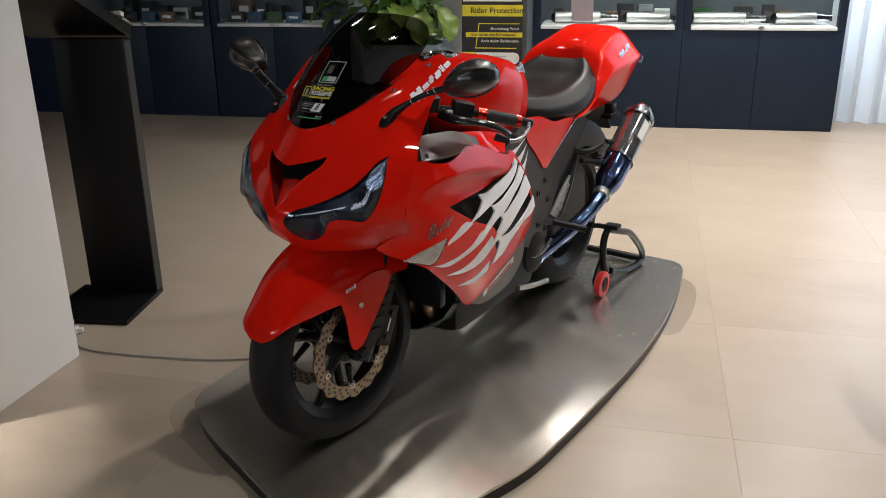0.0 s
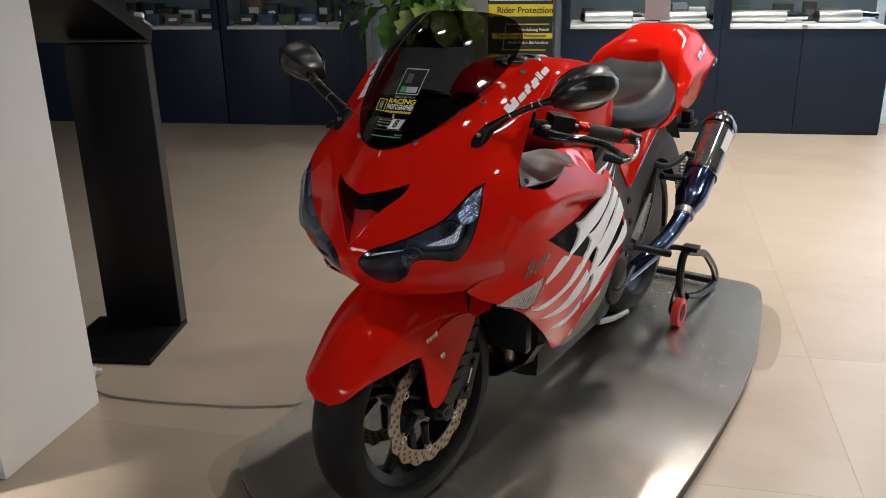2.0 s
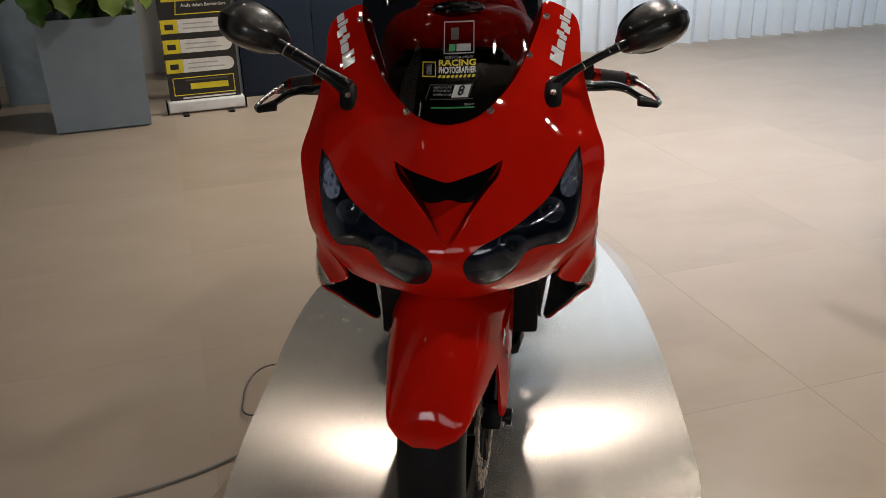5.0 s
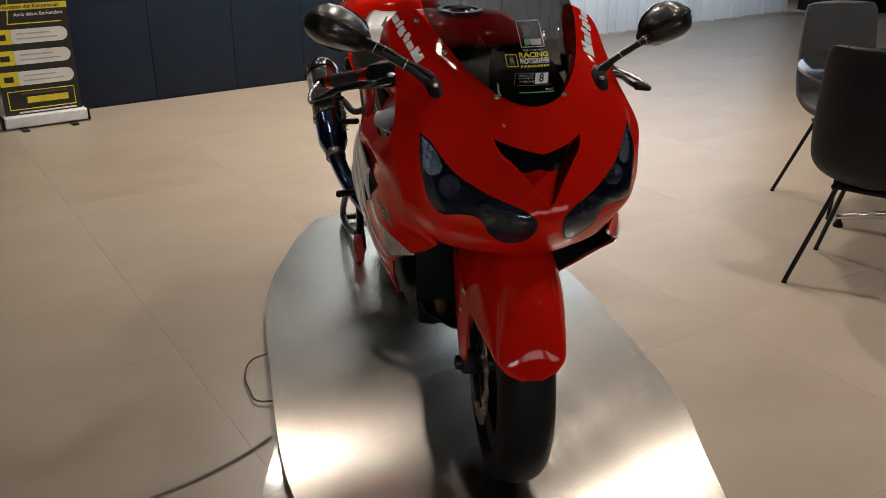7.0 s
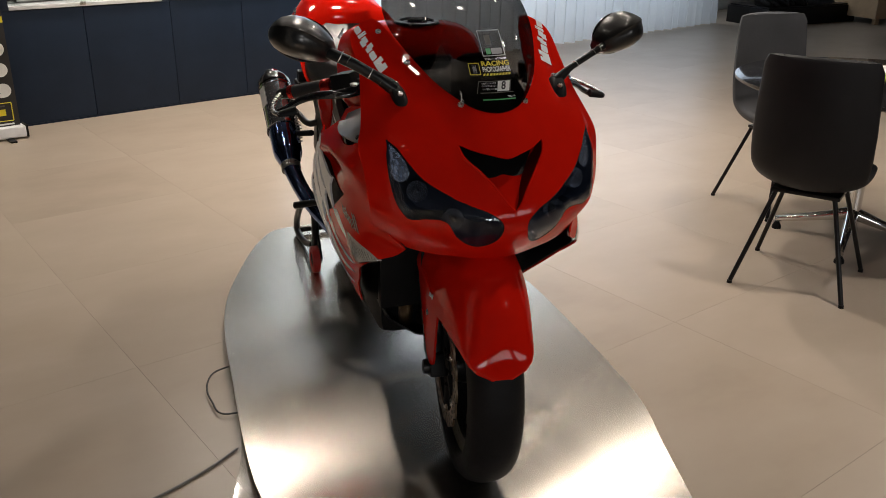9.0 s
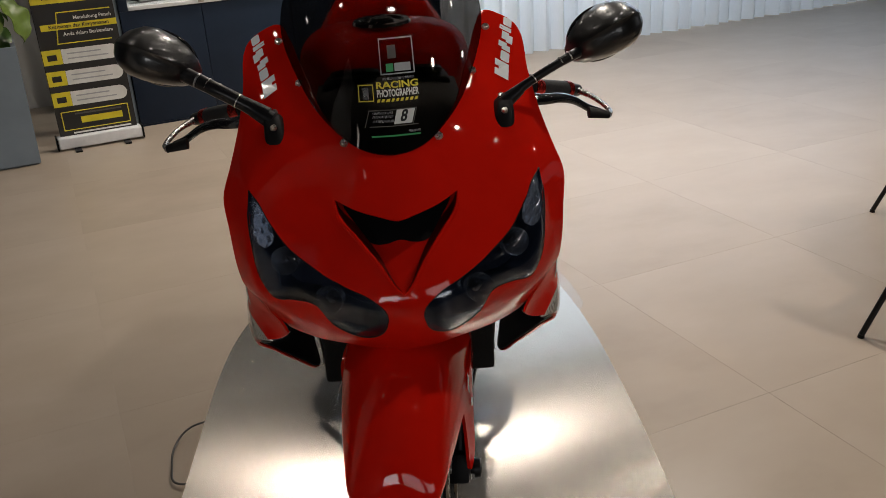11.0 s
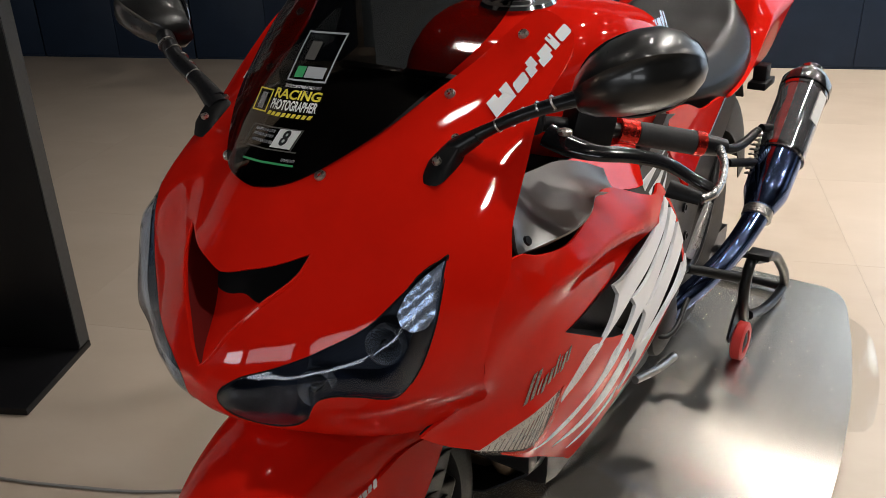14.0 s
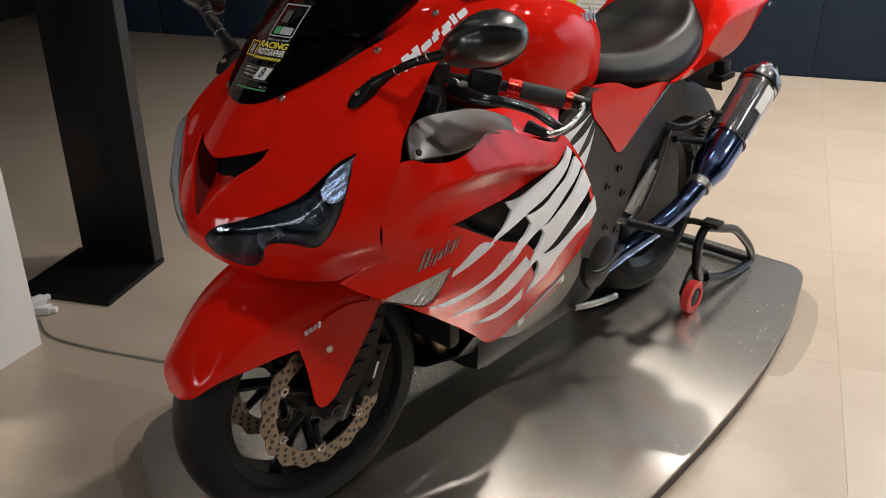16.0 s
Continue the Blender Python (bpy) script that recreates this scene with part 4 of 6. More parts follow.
LAMP_LINE = resample(spline([Vector(q) for q in HEADLIGHT], 5, True), 0.006)


def lens_surface(u, v):
    """The headlight lens: flush at its edge and crowned along its length."""
    d = min((Vector((u, v)) - q).length for q in LAMP_LINE)
    x, y, z = nose(u, v)
    b = (0.003 + 0.012 * min(1.0, max(0.0, (u - 0.09) / 0.10))) * (1 - math.exp(-(d / 0.010) ** 2))
    return (x + 0.65 * b, y - 0.75 * b, z)


def facets(u, v):
    """The ribbed reflector in the tip of the headlight."""
    x, y, z = nose(u, v)
    return (x, y + 0.010 + 0.0020 * math.sin((u * 0.95 - v * 0.2) * 420) * math.sin((v * 0.9 + u * 0.3) * 240), z)


for mir in (False, True):
    sx = -1 if mir else 1
    lamp = part("headlight", sheet(lens_surface, HEADLIGHT, (), -0.0005, 0.002, 0.009, mirror=mir), LENS, bike, "smoked blue-black headlight lens")
    lamp.visible_shadow = False
    part("housing", cup(nose, HEADLIGHT, 0.055, 0.9, mir), HOUSING, lamp, "black headlight housing")
    part("rim", tube([(sx * p[0], p[1] + 0.001, p[2]) for p in (nose(*q) for q in HEADLIGHT + HEADLIGHT[:1])], 0.0013, 6, 4), BLACK, lamp)
    tip = [(0.2375, 0.958), (0.2415, 0.93), (0.2405, 0.902), (0.231, 0.884), (0.214, 0.884), (0.204, 0.900), (0.209, 0.922), (0.222, 0.942)]
    part("signal_reflector", sheet(facets, tip, (), 0, 0.002, 0.0045, mirror=mir), FACET, lamp, "bright ribbed signal reflector")
    for (u, v, r, d) in ((0.190, 0.862, 0.024, 0.020), (0.122, 0.808, 0.024, 0.024)):
        p = Vector(nose(u, v))
        aim = Matrix.Translation((sx * p.x, p.y + d, p.z)) @ pose(0, 0, 0, -12, 0, sx * 14)
        part("bezel", moved(lathe([(0.002, r * 0.93), (0.0, r * 0.96), (0.002, r * 1.0), (0.016, r * 1.02), (0.016, r * 0.95)], 32, "Y", closed=True), aim), LAMP_BOWL, lamp, "thin bright lamp ring")
        part("reflector_bowl", moved(lathe([(0.002, r * 0.93), (0.012, r * 0.80), (0.022, r * 0.52), (0.026, r * 0.40), (0.029, r * 0.42), (0.014, r * 0.84), (0.003, r * 0.96)], 28, "Y", closed=True), aim), LAMP_BOWL, lamp, "bright reflector bowl")
        part("projector", moved(lathe([(0.002, 0.0), (0.004, r * 0.25), (0.010, r * 0.44), (0.024, r * 0.48)], 24, "Y"), aim), GLOSS_BLACK, lamp, "round projector glass")

# windscreen with its stickers
SCREEN = both([(0, 1.0215), (0.05, 1.0305), (0.09, 1.0545), (0.12, 1.081), (0.14, 1.108), (0.158, 1.135), (0.174, 1.165), (0.18, 1.195), (0.172, 1.235), (0.14, 1.268), (0.08, 1.286), (0, 1.29)])
ws = part("windscreen", sheet(screen, SCREEN, (), 0.004, 0.003, 0.014), SMOKE, bike, "dark smoked windscreen")
for s in (1, -1):
    half = [(s * x, z) for x, z in ((0.03, 0.99), (0.15, 0.985), (0.25, 1.02), (0.250, 1.09), (0.248, 1.148), (0.218, 1.171), (0.192, 1.177), (0.176, 1.162), (0.159, 1.132), (0.140, 1.104), (0.121, 1.075), (0.092, 1.048), (0.05, 1.026))]
    part("cowl_lining", sheet(nose, half if s > 0 else half[::-1], (), -0.006, 0.002, 0.016), BLACK, bike, "matt black inside of the nose cowl")


def sticker(name, u0, u1, v0, v1, material, lift=0.006, slant=0.0):
    own = sheet(screen, [(u0 + slant * (v0 - v1), v0), (u1 + slant * (v0 - v1), v0), (u1, v1), (u0, v1)], (), lift, 0.0006, 0.01, smooth=False)
    return part(name, own, material, ws)


def sticker_frame(u0, u1, v0, v1, material, w=0.0016, slant=0.0):
    for a, b, c, d in ((u0, u1, v0, v0 + w), (u0, u1, v1 - w, v1), (u0, u0 + w, v0, v1), (u1 - w, u1, v0, v1)):
        sticker("sticker_line", a, b, c, d, material, 0.0062, slant)


sticker_frame(-0.008, 0.046, 1.128, 1.178, STICKER_GREY)
sticker("sticker_line", 0.004, 0.018, 1.150, 1.168, GREY_PLASTIC, 0.0062)
sticker("sticker_mark", 0.000, 0.012, 1.132, 1.143, GREEN_DECAL, 0.0062)
sticker("sticker_mark", 0.014, 0.040, 1.132, 1.143, STICKER_GREY, 0.0062)
sticker("sticker_line", -0.006, 0.044, 1.121, 1.124, SILVER_DECAL, 0.0062)
sticker_frame(-0.046, -0.022, 1.093, 1.116, YELLOW_DECAL, 0.0013)
sticker("sticker_mark", -0.039, -0.030, 1.096, 1.112, SILVER_DECAL, 0.0062)
for text, v, size, material in (("RACING", 1.1135, 0.0125, YELLOW_DECAL), ("PHOTOGRAPHER", 1.1025, 0.0135, BANNER_WHITE)):
    bm = words(text, size, 0.0, bold=0.03)
    wide = max(w.co.x for w in bm.verts) - min(w.co.x for w in bm.verts)
    bmesh.ops.scale(bm, vec=(0.066 / wide, 1, 1), verts=bm.verts)
    part("lettering", wrapped(bm, screen, 0.016, v, 0, 0.0064), material, ws, "sticker lettering")
for k in range(9):
    sticker("sticker_dash", -0.016 + k * 0.0074, -0.0115 + k * 0.0074, 1.0915, 1.0955, YELLOW_DECAL, 0.0062, 0.5)
sticker_frame(-0.032, 0.044, 1.058, 1.081, GREY_PLASTIC, 0.0012, 0.35)
for v in (1.064, 1.070, 1.075):
    sticker("sticker_line", -0.026, 0.006, v, v + 0.003, SILVER_DECAL, 0.0062, 0.35)
sticker("sticker_plate", 0.012, 0.041, 1.061, 1.080, BANNER_WHITE, 0.0062, 0.35)
eight = words("8", 0.021, 0.0, bold=0.03)
for vert in eight.verts:
    vert.co.x += 0.35 * vert.co.y
part("lettering", wrapped(eight, screen, 0.023, 1.0705, 0, 0.0068), BLACK_DECAL, ws, "black race digit on white")
sticker("sticker_line", -0.03, 0.046, 1.0445, 1.0465, GREEN_DECAL, 0.0062)
sticker("sticker_line", 0.028, 0.046, 1.0485, 1.0515, SILVER_DECAL, 0.0062)

# cockpit behind the screen
part("inner_cowl", solid(loft([[(x, y + 0.06 * (x / 0.13) ** 2, z - 0.02 * (x / 0.13) ** 2) for x in (-0.13, -0.07, 0, 0.07, 0.13)] for y, z in ((-0.02, 1.0), (0.05, 1.05), (0.13, 1.085), (0.22, 1.09))], False, False), 0.003), BLACK, bike)
dash = part("instrument_panel", box(-0.12, 0.12, 0.21, 0.30, 1.0, 1.085, 0.02, 3), BLACK, bike)
for s in (-1, 1):
    part("dial", moved(lathe([(0, 0), (0, 0.046), (0.006, 0.05), (0.012, 0.046), (0.004, 0.04), (0.004, 0)], 28, "Z"), pose(s * 0.057, 0.255, 1.084, -18, 0, 0)), SATIN_BLACK, dash, "round dial")
part("front_frame", box(-0.10, 0.10, 0.10, 0.40, 0.78, 1.0, 0.03), BLACK, bike)

# nose screws and marks
for mir in (1, -1):
    for u, v in ((0.076, 1.037), (0.152, 1.104), (0.192, 1.160)):
        p = Vector(nose(u, v))
        n = Vector((-0.12 * mir, -0.55, 0.8)).normalized()
        m = Matrix.Translation((mir * p.x, p.y, p.z)) @ n.to_track_quat("Z", "Y").to_matrix().to_4x4()
        part("screw", moved(lathe([(0.001, 0.0), (0.001, 0.003), (0.004, 0.0035), (0.005, 0.0062), (0.002, 0.0075), (0, 0.0075)], 14, "Z"), m), STEEL, bike)
    marks("side_mark", blocks([(0.021, 1.35), (0.014, 0.85), (0.011, 1.15), (0.014, 0.9), (0.006, 1.2), (0.012, 0.85)], 0.019, 0.002, 0.15), lambda b: wrapped(b, nose, 0.222, 1.125, 70, 0.0012, mir < 0), WHITE_DECAL, bike, "white maker\'s mark")

SIGNAL_PLATE = surface("pale_signal_plate", (0.72, 0.68, 0.61), 0.3, 0.3, 0.06, 60, 300, 0.0)

DECK_GREY = surface("deck_grey_plastic", (0.055, 0.049, 0.043), 0.36, 0, 0.08, 14, 700, 0.1)

# flank: red panel, vent, claws
SIDE = [(0.03, 0.925), (0.015, 0.88), (0.02, 0.80), (0.01, 0.745), (-0.03, 0.71), (0.0, 0.685), (0.036, 0.665), (0.086, 0.633), (0.221, 0.533), (0.32, 0.455), (0.415, 0.382), (0.45, 0.378), (0.486, 0.397), (0.579, 0.456), (0.66, 0.505), (0.73, 0.56), (0.716, 0.62), (0.70, 0.69), (0.66, 0.775),
        (0.62, 0.83), (0.585, 0.862), (0.555, 0.856), (0.50, 0.872), (0.436, 0.90), (0.37, 0.925), (0.306, 0.932), (0.247, 0.919), (0.183, 0.914), (0.12, 0.925), (0.084, 0.938)]
VENT = [(0.18, 0.787), (0.261, 0.788), (0.362, 0.785), (0.454, 0.792), (0.52, 0.805), (0.56, 0.822), (0.60, 0.83), (0.64, 0.79), (0.682, 0.70), (0.69, 0.655), (0.64, 0.61), (0.54, 0.572), (0.492, 0.55), (0.462, 0.592), (0.457, 0.63), (0.316, 0.708)]
CLAWS = [[(0.592, 0.838), (0.572, 0.812), (0.515, 0.797), (0.459, 0.786), (0.389, 0.776), (0.35, 0.78), (0.365, 0.758), (0.344, 0.737), (0.31, 0.716), (0.274, 0.704), (0.362, 0.72), (0.427, 0.735), (0.497, 0.75), (0.557, 0.774), (0.589, 0.794), (0.611, 0.820)],
         [(0.624, 0.806), (0.600, 0.785), (0.578, 0.767), (0.544, 0.753), (0.487, 0.731), (0.441, 0.727), (0.415, 0.73), (0.434, 0.707), (0.412, 0.687), (0.378, 0.669), (0.364, 0.651), (0.394, 0.654), (0.443, 0.675), (0.5, 0.69), (0.572, 0.731), (0.619, 0.757), (0.647, 0.780)],
         [(0.656, 0.768), (0.632, 0.748), (0.601, 0.724), (0.542, 0.696), (0.502, 0.682), (0.468, 0.688), (0.486, 0.666), (0.47, 0.642), (0.452, 0.622), (0.442, 0.594), (0.486, 0.607), (0.529, 0.624), (0.57, 0.652), (0.623, 0.683), (0.662, 0.702), (0.686, 0.720)],
         [(0.702, 0.688), (0.686, 0.672), (0.647, 0.646), (0.595, 0.62), (0.552, 0.602), (0.497, 0.605), (0.461, 0.617), (0.488, 0.582), (0.487, 0.548), (0.474, 0.509), (0.543, 0.537), (0.573, 0.571), (0.635, 0.613), (0.700, 0.630), (0.718, 0.646)]]
TAILS = [[(0.269, 0.719), (0.202, 0.693), (0.18, 0.682), (0.177, 0.674), (0.228, 0.682), (0.307, 0.703)],
         [(0.368, 0.666), (0.307, 0.634), (0.24, 0.619), (0.171, 0.619), (0.118, 0.628), (0.194, 0.602), (0.277, 0.608), (0.364, 0.63), (0.404, 0.652)],
         [(0.426, 0.63), (0.373, 0.60), (0.309, 0.569), (0.208, 0.566), (0.299, 0.546), (0.39, 0.552), (0.459, 0.594)],
         [(0.453, 0.534), (0.395, 0.503), (0.291, 0.501), (0.387, 0.479), (0.463, 0.496)]]
SIGNAL = [(0.03, 0.662), (0.074, 0.683), (0.119, 0.693), (0.186, 0.698), (0.16, 0.668), (0.115, 0.632), (0.075, 0.644)]


def inset(poly, d):
    """Draws an outline in by d all round."""
    n = len(poly)
    turn = 1 if sum(poly[i][0] * poly[(i + 1) % n][1] - poly[(i + 1) % n][0] * poly[i][1] for i in range(n)) > 0 else -1
    out = []
    for i in range(n):
        a, b, c = Vector(poly[i - 1]), Vector(poly[i]), Vector(poly[(i + 1) % n])
        t = ((b - a).normalized() + (c - b).normalized())
        t = t.normalized() if t.length > 0.3 else Vector((0, 0))
        out.append((b.x - t.y * turn * d, b.y + t.x * turn * d))
    return out


def shoulder(u, v):
    """The flank with its raised shoulder over the vent and the hollow below it."""
    x, y, z = flank(u, v)
    ridge = 0.872 - 0.35 * max(0.0, u - 0.22) ** 1.5 - 0.6 * max(0.0, 0.16 - u) ** 2 * 4
    d = v - ridge
    k = max(0.0, min(1.0, (u - 0.03) / 0.2)) * max(0.0, min(1.0, (0.62 - u) / 0.12))
    dip = -0.013 * k * math.exp(-((d + 0.040) / 0.034) ** 2) if d < 0 else 0.0
    return (x + k * 0.012 * math.exp(-math.sqrt(d * d + 1.6e-5) / 0.022) + dip, y, z)


for mir in (False, True):
    sx = -1 if mir else 1
    fairing = part("side_fairing", sheet(shoulder, SIDE, [VENT, SIGNAL], 0, 0.004, 0.009, mirror=mir), RED, bike, "glossy red side fairing")
    part("fairing_lining", sheet(shoulder, inset(SIDE, 0.002), [VENT, SIGNAL], -0.006, 0.002, 0.02, mirror=mir), BLACK, fairing, "black inside of the fairing")
    part("vent_panel", cup(flank, VENT, 0.03, 0.93, mir), BLACK, fairing, "deep black side vent")
    for c in CLAWS:
        part("claw_stripe", sheet(flank, inset(c, 0.0008), (), 0.003, 0.006, 0.012, mirror=mir), WHITE_DECAL, fairing, "white claw-shaped fin")
    for c in TAILS:
        part("claw_decal", sheet(shoulder, c, (), 0.0012, 0.001, 0.012, mirror=mir), PALE_DECAL, fairing, "pale claw decal")
    lamp = part("turn_signal", sheet(shoulder, SIGNAL, (), 0.002, 0.003, 0.010, mirror=mir), CLEAR, fairing, "clear ribbed turn signal lens")
    part("signal_plate", sheet(shoulder, inset(SIGNAL, 0.002), (), -0.005, 0.002, 0.010, mirror=mir), SIGNAL_PLATE, lamp, "pale signal reflector plate")
    for k in range(16):
        t = (k + 0.5) / 16
        top, low = Vector((0.036, 0.664)).lerp(Vector((0.183, 0.696)), t), Vector((0.036, 0.661)).lerp(Vector((0.116, 0.634)), min(1, t * 1.25))
        if t > 0.8:
            low = Vector((0.116, 0.634)).lerp(Vector((0.183, 0.695)), (t - 0.8) / 0.2)
        for p0, p1 in ((top, low), (Vector((0.036, 0.661)).lerp(low, 0.98), top.lerp(low, 0.4))) if k % 2 else ((top, low),):
            a, b = shoulder(*p0), shoulder(*p1)
            part("lens_rib", tube([(sx * (a[0] - 0.0015), a[1], a[2]), (sx * (b[0] - 0.0015), b[1], b[2])], 0.0006, 5), LAMP_BOWL, lamp)
    marks("side_logo", blocks([(0.007, 1.7), (0.008, 1.6), (0.005, 0.8), (0.008, 0.8), (0.008, 0.8), (0.006, 1.2), (0.005, 0.9), (0.010, 0.8), (0.006, 0.8)], 0.022, 0.0045, 0.75), lambda b: wrapped(b, shoulder, 0.14, 0.735, 16, 0.001, mir), DARK_LOGO, fairing, "silver maker's logo")
    # grey inner deck between the fairing top and the tank
    outer = [(0.279, 0.093, 0.933), (0.294, 0.16, 0.931), (0.302, 0.225, 0.930), (0.298, 0.265, 0.934), (0.285, 0.305, 0.938), (0.276, 0.38, 0.915), (0.262, 0.445, 0.892)]
    inner = [(0.270, 0.095, 0.968), (0.225, 0.150, 0.974), (0.195, 0.23, 0.970), (0.194, 0.30, 0.963), (0.199, 0.365, 0.956), (0.215, 0.41, 0.943), (0.236, 0.447, 0.924)]
    rows = [[Vector(a).lerp(Vector(b), t) + Vector((0, 0, -0.008 * math.sin(math.pi * t))) for a, b in zip(spline(outer, 4), spline(inner, 4))] for t in (0, 0.2, 0.45, 0.7, 1.0)]
    deck = part("inner_deck", solid(loft([[(sx * p.x, p.y, p.z) for p in r] for r in rows], False, False), 0.004), DECK_GREY, bike, "matt grey inner fairing deck")
    part("deck_screw", moved(lathe([(0, 0), (0, 0.007), (0.003, 0.006), (0.003, 0)], 12, "Z"), Matrix.Translation((sx * 0.280, 0.112, 0.9445)) @ pose(0, 0, 0, 0, sx * 55, 0)), BLACK, deck)
    # belly pan
    BELLYLINE = [(0.42, 0.382), (0.45, 0.376), (0.50, 0.400), (0.60, 0.464), (0.72, 0.547), (0.76, 0.47), (0.785, 0.40), (0.75, 0.335), (0.66, 0.312), (0.58, 0.318), (0.52, 0.338), (0.46, 0.366)]
    pan = part("belly_pan", sheet(lambda u, v: (knots([0.19, 0.25, 0.32, 0.40, 0.48, 0.56], [0.10, 0.15, 0.185, 0.215, 0.245, 0.262], v), u, v), BELLYLINE, (), 0.0, 0.004, 0.02, mirror=mir), BELLY, bike, "warm grey belly pan")
    plate = wrapped(box(-0.085, 0.085, -0.016, 0.016, 0, 0.0005), lambda u, v: (knots([0.19, 0.25, 0.32, 0.40, 0.48, 0.56], [0.10, 0.15, 0.185, 0.215, 0.245, 0.262], v), u, v), 0.62, 0.41, 30, 0.001, mir)
    part("sticker_plate", plate, BANNER_WHITE, pan, "white sticker plate", smooth=False)
    marks("sticker_mark", blocks([(0.026, 1), (0.02, 0.8), (0.02, 0.8), (0.02, 0.8), (0.014, 1), (0.02, 0.8)], 0.02, 0.003, 0.3), lambda b: wrapped(b, lambda u, v: (knots([0.19, 0.25, 0.32, 0.40, 0.48, 0.56], [0.10, 0.15, 0.185, 0.215, 0.245, 0.262], v), u, v), 0.62, 0.41, 30, 0.003, mir), RED_SATIN, pan, "red maker's mark")
    # black frame cover with the ends of the claws, red seat triangle
    cover = [(0.60, 0.80), (0.70, 0.86), (0.763, 0.89), (0.80, 0.915), (0.86, 0.90), (0.99, 0.70), (1.275, 0.835), (1.36, 0.83), (1.40, 0.79), (1.14, 0.63), (1.03, 0.50), (1.02, 0.43), (0.90, 0.42), (0.70, 0.50)]
    part("frame_cover", sheet(lambda u, v: (0.212 - 0.05 * max(0, u - 0.8), u, v), cover, (), 0, 0.02, 0.04, smooth=False, mirror=mir), FRAME_BLACK, bike, "satin black frame cover")
    for a, b, c in (((0.684, 0.818), (0.812, 0.850), (0.707, 0.792)), ((0.728, 0.782), (0.826, 0.830), (0.758, 0.752)), ((0.772, 0.745), (0.835, 0.804), (0.793, 0.711))):
        mid = ((b[0] + c[0]) / 2 + 0.004, (b[1] + c[1]) / 2 + 0.002)
        part("claw_tip", sheet(lambda u, v: (0.212 - 0.05 * max(0, u - 0.8), u, v), [a, ((a[0] + b[0]) / 2 + 0.006, (a[1] + b[1]) / 2 - 0.004), b, mid, c], (), 0.0015, 0.001, 0.02, mirror=mir), WHITE_DECAL, bike, "white stripe end")
    # a thin bright tube draws the highlight along the cover's diagonal edge
    part("cover_edge_highlight", tube([(sx * (0.2135 - 0.05 * max(0, u - 0.8)), u, v) for u, v in ((0.985, 0.700), (1.10, 0.756), (1.275, 0.838))], 0.0028, 6), DARK_STEEL, bike, "bright tube standing in for the cover edge highlight")
    tri = [(0.815, 0.915), (0.812, 0.850), (0.87, 0.795), (0.935, 0.735), (0.963, 0.708), (0.985, 0.706), (1.10, 0.765), (1.245, 0.838), (1.20, 0.848), (1.05, 0.86), (0.93, 0.90)]
    part("seat_side_panel", sheet(lambda u, v: (0.214 - 0.05 * max(0, u - 0.8) - 0.1 * max(0, v - 0.85), u, v), tri, (), 0.003, 0.006, 0.02, mirror=mir), RED, bike, "red triangular side panel")
    for u, v in ((0.99, 0.655), (1.02, 0.575), (0.93, 0.62), (0.935, 0.50), (1.0, 0.47)):
        part("frame_bolt", moved(lathe([(0, 0), (0, 0.012), (0.005, 0.012), (0.005, 0.007), (0.002, 0.006), (0.002, 0)], 12), Matrix.Translation((sx * (0.2125 - 0.05 * max(0, u - 0.8)), u, v)) @ Matrix.Diagonal((sx, 1, 1, 1))), SATIN_BLACK, bike)

# front lower edge of the fairing, radiator and header pipes in shadow
part("radiator", box(-0.19, 0.19, 0.305, 0.34, 0.40, 0.72, 0.01), BLACK, bike)
part("engine_block", box(-0.165, 0.165, 0.44, 1.02, 0.24, 0.66, 0.05), BLACK, bike)
for x in (-0.11, -0.04, 0.04, 0.11):
    part("header_pipe", tube([(x, 0.40, 0.52), (x, 0.345, 0.42), (x * 0.9, 0.38, 0.34), (x * 0.7, 0.48, 0.27), (x * 0.6, 0.8, 0.22)], 0.021, 10), HEADER, bike)
part("lower_cowl", solid(loft([[(s * w, y, z) for s, w, y, z in ((-1, 0.165, 0.42, 0.37), (-1, 0.145, 0.385, 0.325), (-0.5, 0.16, 0.34, 0.29), (0, 0, 0.32, 0.28), (0.5, 0.16, 0.34, 0.29), (1, 0.145, 0.385, 0.325), (1, 0.165, 0.42, 0.37))],
                               [(s * w, y, z) for s, w, y, z in ((-1, 0.155, 0.70, 0.30), (-1, 0.135, 0.72, 0.235), (-0.5, 0.17, 0.72, 0.19), (0, 0, 0.72, 0.18), (0.5, 0.17, 0.72, 0.19), (1, 0.135, 0.72, 0.235), (1, 0.155, 0.70, 0.30))]], False, False), 0.004), BLACK, bike)


# tank, seat, tail
def body(name, rows, material, label, power=2.6, n=40, fine=4):
    rows = [Vector(r) for r in rows]
    dense = []
    for i in range(len(rows) - 1):
        a, b, c, d = rows[max(i - 1, 0)], rows[i], rows[i + 1], rows[min(i + 2, len(rows) - 1)]
        for k in range(fine):
            t = k / fine
            dense.append(b * (2 * t**3 - 3 * t * t + 1) + c * (3 * t * t - 2 * t**3) + (c - a) * 0.5 * (t**3 - 2 * t * t + t) + (d - b) * 0.5 * (t**3 - t * t))
    dense.append(rows[-1])
    return part(name, loft([oval(0, r[0], r[2], r[3], r[1], n, power) for r in dense]), material, bike, label)


